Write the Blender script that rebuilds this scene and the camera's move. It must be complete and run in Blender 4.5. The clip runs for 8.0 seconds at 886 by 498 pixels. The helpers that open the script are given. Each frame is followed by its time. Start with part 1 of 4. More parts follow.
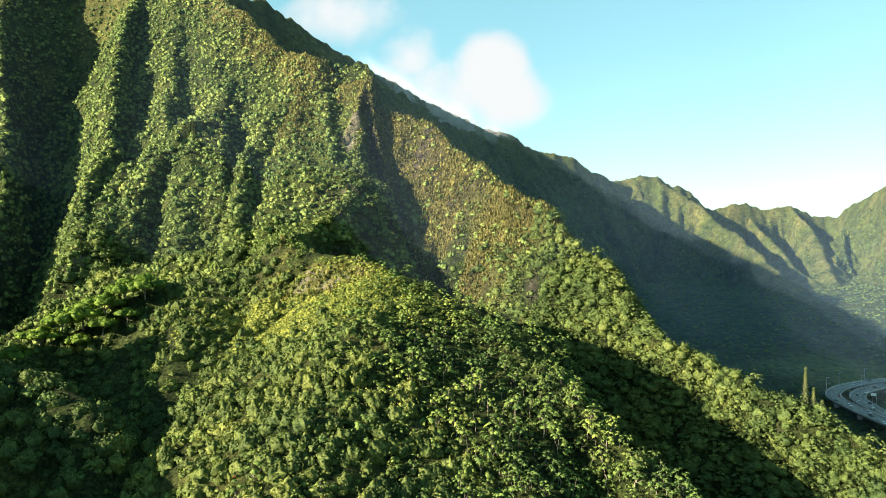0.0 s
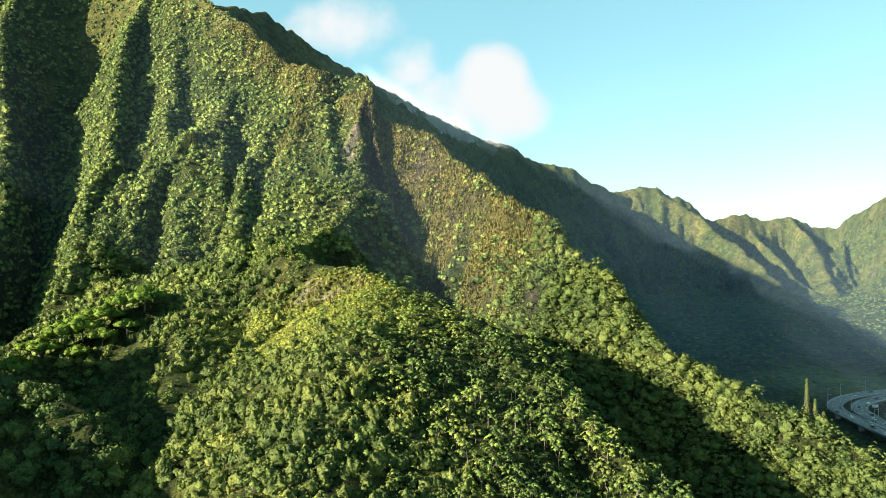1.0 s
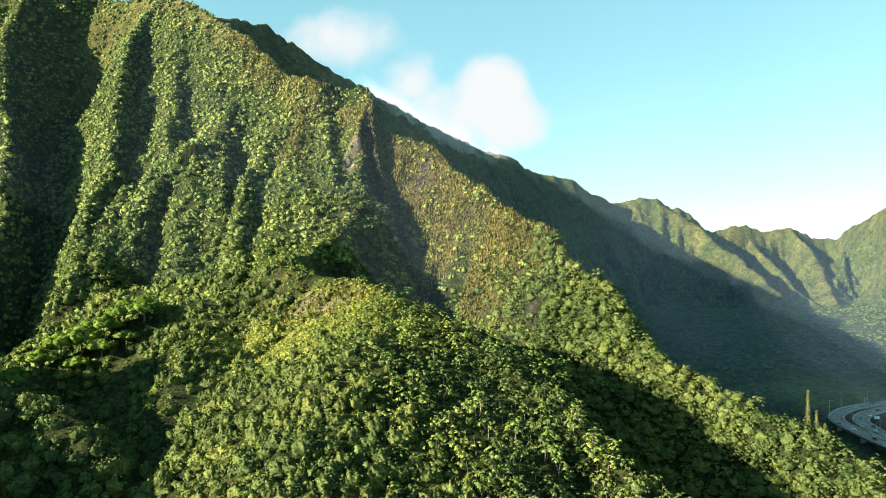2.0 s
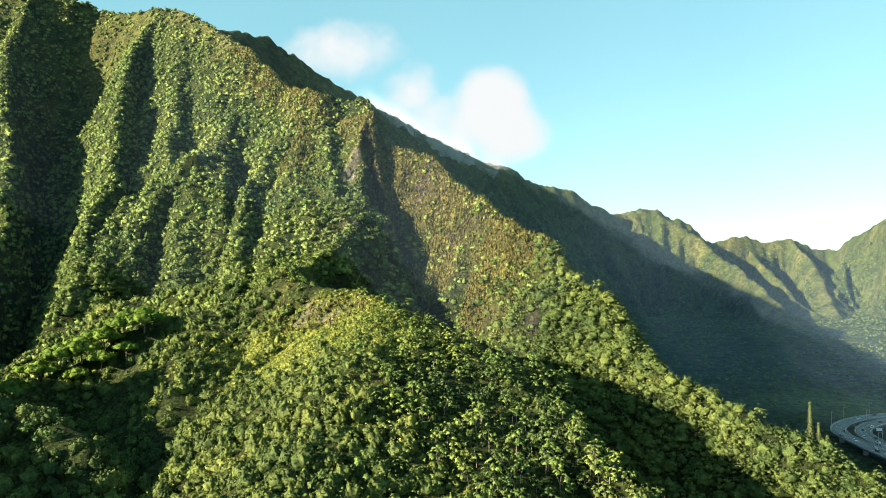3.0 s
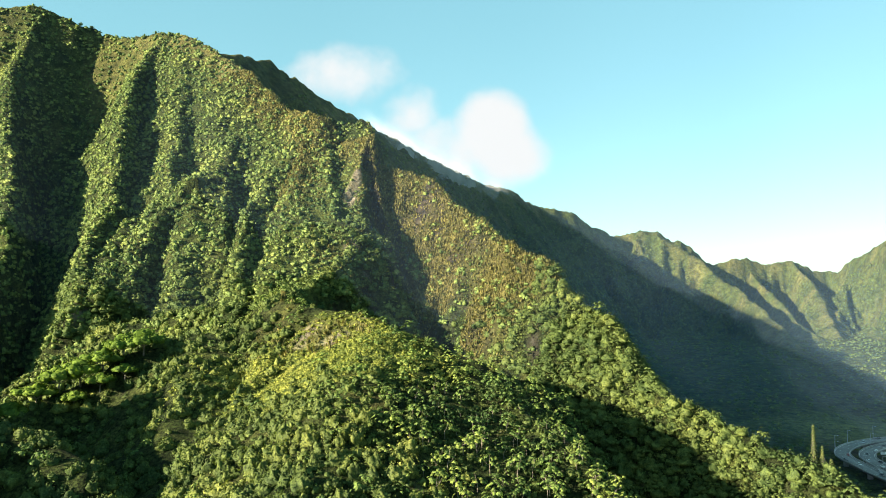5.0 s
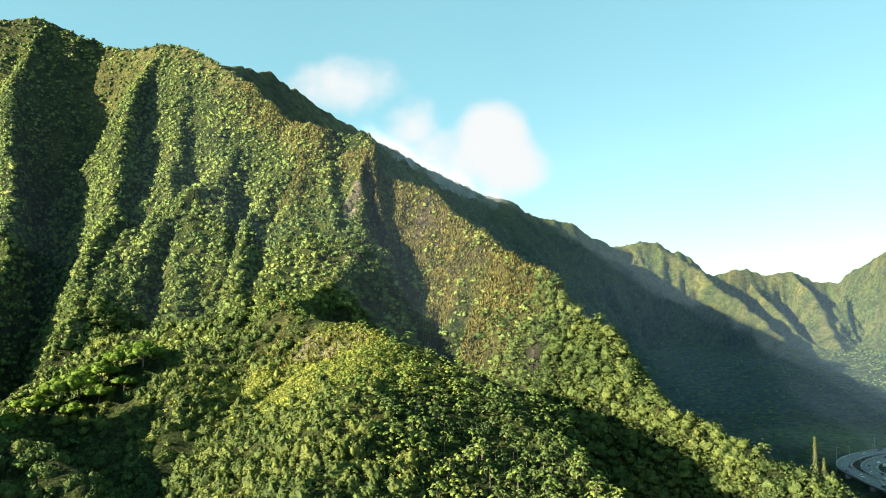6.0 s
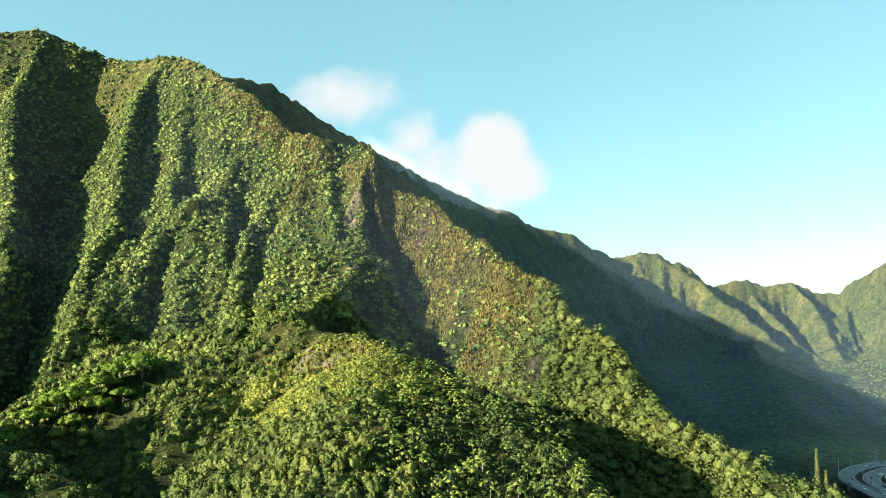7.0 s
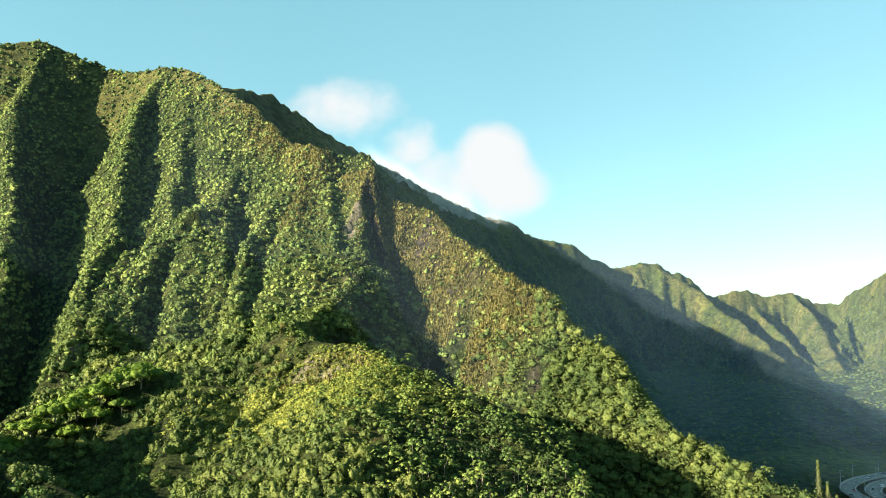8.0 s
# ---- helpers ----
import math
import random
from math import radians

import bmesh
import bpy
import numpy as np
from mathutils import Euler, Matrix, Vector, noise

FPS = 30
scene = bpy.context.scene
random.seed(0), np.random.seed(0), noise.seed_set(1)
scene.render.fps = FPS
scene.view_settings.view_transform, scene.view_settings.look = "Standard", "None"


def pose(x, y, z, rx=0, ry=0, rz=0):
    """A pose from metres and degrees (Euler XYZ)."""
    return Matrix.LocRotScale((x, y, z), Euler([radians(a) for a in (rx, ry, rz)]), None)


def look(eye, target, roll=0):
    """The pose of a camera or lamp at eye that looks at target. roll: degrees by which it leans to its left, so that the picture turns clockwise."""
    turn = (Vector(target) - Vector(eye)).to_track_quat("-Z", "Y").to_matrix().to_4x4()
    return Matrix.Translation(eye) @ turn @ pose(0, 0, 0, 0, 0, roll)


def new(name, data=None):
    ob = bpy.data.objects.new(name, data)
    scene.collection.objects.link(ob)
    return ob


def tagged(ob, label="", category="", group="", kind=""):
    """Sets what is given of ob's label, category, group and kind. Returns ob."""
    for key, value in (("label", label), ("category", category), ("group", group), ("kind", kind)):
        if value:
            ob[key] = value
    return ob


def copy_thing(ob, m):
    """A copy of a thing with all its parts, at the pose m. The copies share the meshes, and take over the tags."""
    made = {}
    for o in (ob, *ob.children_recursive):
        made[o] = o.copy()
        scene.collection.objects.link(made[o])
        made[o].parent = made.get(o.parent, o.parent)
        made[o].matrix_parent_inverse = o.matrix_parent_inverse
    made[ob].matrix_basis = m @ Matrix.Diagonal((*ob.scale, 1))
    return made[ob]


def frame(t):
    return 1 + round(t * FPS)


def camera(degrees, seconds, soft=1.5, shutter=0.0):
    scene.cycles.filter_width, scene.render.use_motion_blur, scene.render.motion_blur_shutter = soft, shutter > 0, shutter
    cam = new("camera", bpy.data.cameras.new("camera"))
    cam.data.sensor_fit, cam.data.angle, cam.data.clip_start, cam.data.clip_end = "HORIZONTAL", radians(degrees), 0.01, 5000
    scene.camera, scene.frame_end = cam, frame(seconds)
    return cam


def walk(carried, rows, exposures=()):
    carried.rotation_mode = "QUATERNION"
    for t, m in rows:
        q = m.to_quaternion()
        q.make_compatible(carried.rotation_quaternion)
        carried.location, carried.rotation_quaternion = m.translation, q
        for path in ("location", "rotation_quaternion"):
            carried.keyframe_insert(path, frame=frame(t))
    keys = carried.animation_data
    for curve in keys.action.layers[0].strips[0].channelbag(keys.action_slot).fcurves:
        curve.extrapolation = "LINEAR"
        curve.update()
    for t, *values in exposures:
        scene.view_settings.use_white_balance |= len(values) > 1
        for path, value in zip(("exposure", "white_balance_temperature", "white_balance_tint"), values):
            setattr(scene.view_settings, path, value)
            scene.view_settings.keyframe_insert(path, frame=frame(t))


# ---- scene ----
# A green volcanic ridge in low morning sun, seen from a hovering drone that tilts slowly upwards.
cam = camera(64.6, 8.0, soft=0.65)
EYE = 150.0
# seconds, rise, yaw, pitch, roll
ROWS = [
    (0.0, 0.00, -0.04, -1.00, 0.0),
    (0.5, 0.02, -0.04, -0.558, 0.0),
    (1.0, 0.05, -0.03, -0.108, 0.0),
    (1.5, 0.07, -0.03, 0.343, 0.0),
    (3.0, 0.15, 0.01, 1.681, 0.0),
    (3.5, 0.17, 0.03, 2.134, 0.0),
    (4.0, 0.20, 0.04, 2.579, 0.0),
    (4.5, 0.22, 0.04, 3.026, 0.0),
    (6.0, 0.30, 0.04, 4.355, 0.0),
    (6.5, 0.32, 0.04, 4.799, 0.0),
    (7.0, 0.35, 0.05, 5.246, 0.0),
    (7.5, 0.37, 0.05, 5.674, 0.0),
    (8.0, 0.40, 0.03, 6.084, 0.0),
]
walk(cam, [(t, pose(0, 0, EYE + up, 90 + pitch, roll, yaw)) for t, up, yaw, pitch, roll in ROWS])

# ---- daylight ----
TO_SUN = Vector((-0.84, -0.45, 0.335)).normalized()
world = bpy.data.worlds.new("world")
scene.world = world
world.use_nodes = True
wn, wl = world.node_tree.nodes, world.node_tree.links
wn.clear()
sky = wn.new("ShaderNodeTexSky")
sky.sky_type, sky.sun_disc = "NISHITA", False
sky.sun_elevation = math.asin(TO_SUN.z)
sky.sun_rotation = math.atan2(TO_SUN.x, TO_SUN.y) % (2 * math.pi)
sky.air_density, sky.dust_density, sky.ozone_density, sky.altitude = 1.0, 0.3, 1.0, 150
background = wn.new("ShaderNodeBackground")
background.inputs["Strength"].default_value = 0.05
wout = wn.new("ShaderNodeOutputWorld")
tint = wn.new("ShaderNodeMix")
tint.data_type, tint.blend_type = "RGBA", "MULTIPLY"
tint.inputs[0].default_value, tint.inputs[7].default_value = 1.0, (0.95, 1.05, 0.91, 1)
wl.new(sky.outputs["Color"], tint.inputs[6])
# clouds: soft heaps by direction, as slopes right and up from straight ahead: place, half width, half height, weight
PUFFS = [((0.070, 0.228), 0.055, 0.062, 1.25), ((0.095, 0.198), 0.062, 0.045, 1.1), ((0.040, 0.205), 0.048, 0.040, 0.9),
         ((-0.045, 0.255), 0.045, 0.045, 0.75), ((-0.145, 0.315), 0.085, 0.045, 0.8), ((-0.02, 0.21), 0.10, 0.05, 0.7)]
coord = wn.new("ShaderNodeTexCoord")
parts_xyz = wn.new("ShaderNodeSeparateXYZ")
wl.new(coord.outputs["Generated"], parts_xyz.inputs[0])


def world_math(operation, a, b=0.0, clamp=False):
    n = wn.new("ShaderNodeMath")
    n.operation, n.use_clamp = operation, clamp
    for slot, value in ((0, a), (1, b)):
        if isinstance(value, (int, float)):
            n.inputs[slot].default_value = value
        else:
            wl.new(value, n.inputs[slot])
    return n.outputs[0]


ahead = world_math("MAXIMUM", parts_xyz.outputs["Y"], 0.02)
east, height = world_math("DIVIDE", parts_xyz.outputs["X"], ahead), world_math("DIVIDE", parts_xyz.outputs["Z"], ahead)
plane = wn.new("ShaderNodeCombineXYZ")
wl.new(east, plane.inputs[0]), wl.new(height, plane.inputs[1])
billow = wn.new("ShaderNodeTexNoise")
billow.inputs["Scale"].default_value, billow.inputs["Detail"].default_value, billow.inputs["Roughness"].default_value = 16.0, 6.0, 0.55
wl.new(plane.outputs[0], billow.inputs["Vector"])
heap = 0.0
for (px, pz), wide, tall, weight in PUFFS:
    dx = world_math("DIVIDE", world_math("SUBTRACT", east, px), wide)
    dz = world_math("DIVIDE", world_math("SUBTRACT", height, pz), tall)
    r2 = world_math("ADD", world_math("MULTIPLY", dx, dx), world_math("MULTIPLY", dz, dz))
    heap = world_math("MAXIMUM", heap, world_math("MULTIPLY", weight, world_math("SUBTRACT", 1.0, world_math("MULTIPLY", r2, 0.55), True)))
thick = world_math("ADD", heap, world_math("MULTIPLY", world_math("SUBTRACT", billow.outputs["Fac"], 0.5), 0.9))
soft_edge = wn.new("ShaderNodeMapRange")
soft_edge.interpolation_type = "SMOOTHSTEP"
soft_edge.inputs["From Min"].default_value, soft_edge.inputs["From Max"].default_value = 0.22, 0.95
wl.new(thick, soft_edge.inputs["Value"])
cloud_part = world_math("MULTIPLY", soft_edge.outputs["Result"], world_math("GREATER_THAN", parts_xyz.outputs["Y"], 0.1))
overcast = wn.new("ShaderNodeMix")
overcast.data_type = "RGBA"
overcast.inputs[7].default_value = (3.9, 4.0, 4.0, 1)
wl.new(cloud_part, overcast.inputs[0])
even = wn.new("ShaderNodeMix")
even.data_type = "RGBA"
even.inputs[0].default_value, even.inputs[7].default_value = 0.42, (1.35, 3.75, 4.0, 1)
wl.new(tint.outputs[2], even.inputs[6])
wl.new(even.outputs[2], overcast.inputs[6])
wl.new(overcast.outputs[2], background.inputs["Color"])
wl.new(background.outputs["Background"], wout.inputs["Surface"])
sun = new("sun", bpy.data.lights.new("sun", "SUN"))
sun.data.energy, sun.data.angle, sun.data.color = 5.35, radians(0.5), (1.0, 0.86, 0.62)
sun.matrix_world = look(TO_SUN * 900, (0, 0, 0))
scene.view_settings.exposure = 2.27


# ---- materials ----
def material(name):
    m = bpy.data.materials.new(name)
    m.use_nodes = True
    m.node_tree.nodes.clear()
    return m, m.node_tree.nodes, m.node_tree.links


def noise_at(nodes, links, scale, detail=4.0, rough=0.6):
    """Noise in world metres: scale in waves a metre."""
    geo = nodes.new("ShaderNodeNewGeometry")
    tex = nodes.new("ShaderNodeTexNoise")
    tex.inputs["Scale"].default_value, tex.inputs["Detail"].default_value, tex.inputs["Roughness"].default_value = scale, detail, rough
    links.new(geo.outputs["Position"], tex.inputs["Vector"])
    return tex.outputs["Fac"]


def ramp(nodes, links, fac, stops):
    r = nodes.new("ShaderNodeValToRGB")
    r.color_ramp.elements[0].position, r.color_ramp.elements[0].color = stops[0][0], (*stops[0][1], 1)
    r.color_ramp.elements[1].position, r.color_ramp.elements[1].color = stops[-1][0], (*stops[-1][1], 1)
    for at, colour in stops[1:-1]:
        r.color_ramp.elements.new(at).color = (*colour, 1)
    links.new(fac, r.inputs["Fac"])
    return r.outputs["Color"]


def mixed(nodes, links, fac, a, b, mode="MIX"):
    n = nodes.new("ShaderNodeMix")
    n.data_type, n.blend_type = "RGBA", mode
    for slot, value in ((0, fac), (6, a), (7, b)):
        if isinstance(value, (int, float)):
            n.inputs[slot].default_value = value
        elif isinstance(value, tuple):
            n.inputs[slot].default_value = (*value, 1)
        else:
            links.new(value, n.inputs[slot])
    return n.outputs[2]


def leaf_material(name, dark, mid, light, through_light=0.24):
    """Foliage: a tint by stand, by plant and by leaf; part of the light goes through."""
    m, n, l = material(name)
    stand = ramp(n, l, noise_at(n, l, 0.035, 3), [(0.3, dark), (0.52, mid), (0.72, light)])
    plant = ramp(n, l, noise_at(n, l, 0.3, 2), [(0.32, (0.5, 0.58, 0.6)), (0.68, (1.4, 1.32, 1.15))])
    geo = n.new("ShaderNodeNewGeometry")
    leaf = ramp(n, l, geo.outputs["Random Per Island"], [(0.0, (0.87, 0.89, 0.9)), (1.0, (1.12, 1.1, 1.04))])
    colour = mixed(n, l, 1.0, mixed(n, l, 1.0, stand, plant, "MULTIPLY"), leaf, "MULTIPLY")
    # single leaves within each spray: the shade between them is put into the colour
    grain = noise_at(n, l, 2.0, 5, 0.75)
    colour = mixed(n, l, 1.0, colour, ramp(n, l, grain, [(0.36, (0.38, 0.41, 0.42)), (0.64, (1.4, 1.34, 1.22))]), "MULTIPLY")
    diffuse = n.new("ShaderNodeBsdfDiffuse")
    trans = n.new("ShaderNodeBsdfTranslucent")
    bump = n.new("ShaderNodeBump")
    bump.inputs["Strength"].default_value, bump.inputs["Distance"].default_value = 0.55, 0.45
    l.new(grain, bump.inputs["Height"])
    l.new(bump.outputs["Normal"], diffuse.inputs["Normal"])
    l.new(colour, diffuse.inputs["Color"])
    l.new(mixed(n, l, 1.0, colour, (1.0, 1.1, 0.6), "MULTIPLY"), trans.inputs["Color"])
    mix = n.new("ShaderNodeMixShader")
    mix.inputs[0].default_value = through_light
    l.new(diffuse.outputs[0], mix.inputs[1]), l.new(trans.outputs[0], mix.inputs[2])
    # waxy sheen
    sheen, coat = n.new("ShaderNodeBsdfGlossy"), n.new("ShaderNodeMixShader")
    sheen.inputs["Roughness"].default_value, coat.inputs[0].default_value = 0.65, 0.008
    l.new(mix.outputs[0], coat.inputs[1]), l.new(sheen.outputs[0], coat.inputs[2])
    out = n.new("ShaderNodeOutputMaterial")
    l.new(coat.outputs[0], out.inputs["Surface"])
    return m


def ground_material():
    m, n, l = material("overgrown_slope")
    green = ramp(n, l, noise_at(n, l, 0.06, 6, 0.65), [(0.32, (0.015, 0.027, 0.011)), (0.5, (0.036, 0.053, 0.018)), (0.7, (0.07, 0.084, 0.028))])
    # near-black mottling: shaded gaps in the growth are put into the colour
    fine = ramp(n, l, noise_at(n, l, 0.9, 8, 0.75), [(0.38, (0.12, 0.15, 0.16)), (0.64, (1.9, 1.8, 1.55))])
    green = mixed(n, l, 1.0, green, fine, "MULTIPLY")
    dry = ramp(n, l, noise_at(n, l, 0.25, 6, 0.7), [(0.3, (0.07, 0.062, 0.026)), (0.52, (0.14, 0.125, 0.047)), (0.75, (0.19, 0.175, 0.062))])
    rock = ramp(n, l, noise_at(n, l, 0.35, 8, 0.7), [(0.3, (0.016, 0.014, 0.013)), (0.55, (0.045, 0.04, 0.035)), (0.75, (0.13, 0.12, 0.11))])
    cover = n.new("ShaderNodeAttribute")
    cover.attribute_name = "cover"
    split = n.new("ShaderNodeSeparateColor")
    l.new(cover.outputs["Color"], split.inputs["Color"])
    colour = mixed(n, l, split.outputs["Red"], green, dry)
    colour = mixed(n, l, split.outputs["Green"], colour, rock)
    meadow = ramp(n, l, noise_at(n, l, 0.04, 5, 0.6), [(0.3, (0.065, 0.1, 0.028)), (0.7, (0.14, 0.17, 0.044))])
    meadow = mixed(n, l, 1.0, meadow, ramp(n, l, noise_at(n, l, 0.7, 8, 0.75), [(0.38, (0.22, 0.26, 0.28)), (0.64, (1.6, 1.5, 1.35))]), "MULTIPLY")
    colour = mixed(n, l, cover.outputs["Alpha"], colour, meadow)
    pale = ramp(n, l, noise_at(n, l, 0.5, 8, 0.7), [(0.3, (0.12, 0.1, 0.075)), (0.55, (0.27, 0.235, 0.19)), (0.75, (0.42, 0.38, 0.33))])
    colour = mixed(n, l, split.outputs["Blue"], colour, pale)
    # clumps of growth, several metres wide, with their hollows darkened in the colour
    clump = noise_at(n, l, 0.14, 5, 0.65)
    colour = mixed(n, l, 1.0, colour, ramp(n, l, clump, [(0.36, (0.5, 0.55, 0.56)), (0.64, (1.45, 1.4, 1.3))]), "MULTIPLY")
    bsdf = n.new("ShaderNodeBsdfPrincipled")
    bsdf.inputs["Roughness"].default_value, bsdf.inputs["Specular IOR Level"].default_value = 0.95, 0.1
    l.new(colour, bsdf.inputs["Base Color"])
    bump = n.new("ShaderNodeBump")
    bump.inputs["Strength"].default_value, bump.inputs["Distance"].default_value = 1.0, 3.0
    l.new(noise_at(n, l, 0.6, 8, 0.75), bump.inputs["Height"])
    swell = n.new("ShaderNodeBump")
    swell.inputs["Strength"].default_value, swell.inputs["Distance"].default_value = 0.8, 7.0
    l.new(clump, swell.inputs["Height"]), l.new(swell.outputs["Normal"], bump.inputs["Normal"])
    l.new(bump.outputs["Normal"], bsdf.inputs["Normal"])
    out = n.new("ShaderNodeOutputMaterial")
    l.new(bsdf.outputs[0], out.inputs["Surface"])
    return m


GROUND = ground_material()
SHRUB = leaf_material("shrub_leaf", (0.042, 0.074, 0.029), (0.101, 0.135, 0.043), (0.162, 0.186, 0.055))
TREE = leaf_material("tree_leaf", (0.051, 0.099, 0.040), (0.120, 0.183, 0.054), (0.200, 0.249, 0.066))
WOOD = leaf_material("wood_leaf", (0.040, 0.072, 0.029), (0.090, 0.128, 0.043), (0.151, 0.179, 0.055))
FERN = leaf_material("cliff_fern", (0.082, 0.132, 0.053), (0.154, 0.212, 0.074), (0.233, 0.277, 0.098))
BRIGHT = leaf_material("young_leaf", (0.080, 0.136, 0.025), (0.104, 0.168, 0.029), (0.128, 0.192, 0.032))
FAR_LEAF = leaf_material("far_wood_leaf", (0.055, 0.095, 0.036), (0.1, 0.14, 0.044), (0.14, 0.165, 0.055))
RED = leaf_material("flower_red", (0.12, 0.04, 0.025), (0.2, 0.065, 0.035), (0.26, 0.11, 0.05), 0.15)
PALE = leaf_material("pale_scrub_leaf", (0.144, 0.182, 0.048), (0.209, 0.244, 0.065), (0.275, 0.295, 0.084))
STRAW = leaf_material("dry_grass_blade", (0.122, 0.120, 0.046), (0.174, 0.166, 0.064), (0.220, 0.205, 0.084), 0.15)


def bark_material():
    m, n, l = material("pale_bark")
    bsdf = n.new("ShaderNodeBsdfPrincipled")
    bsdf.inputs["Roughness"].default_value = 0.9
    l.new(ramp(n, l, noise_at(n, l, 2.0, 5), [(0.3, (0.08, 0.068, 0.05)), (0.7, (0.22, 0.195, 0.155))]), bsdf.inputs["Base Color"])
    out = n.new("ShaderNodeOutputMaterial")
    l.new(bsdf.outputs[0], out.inputs["Surface"])
    return m


BARK = bark_material()

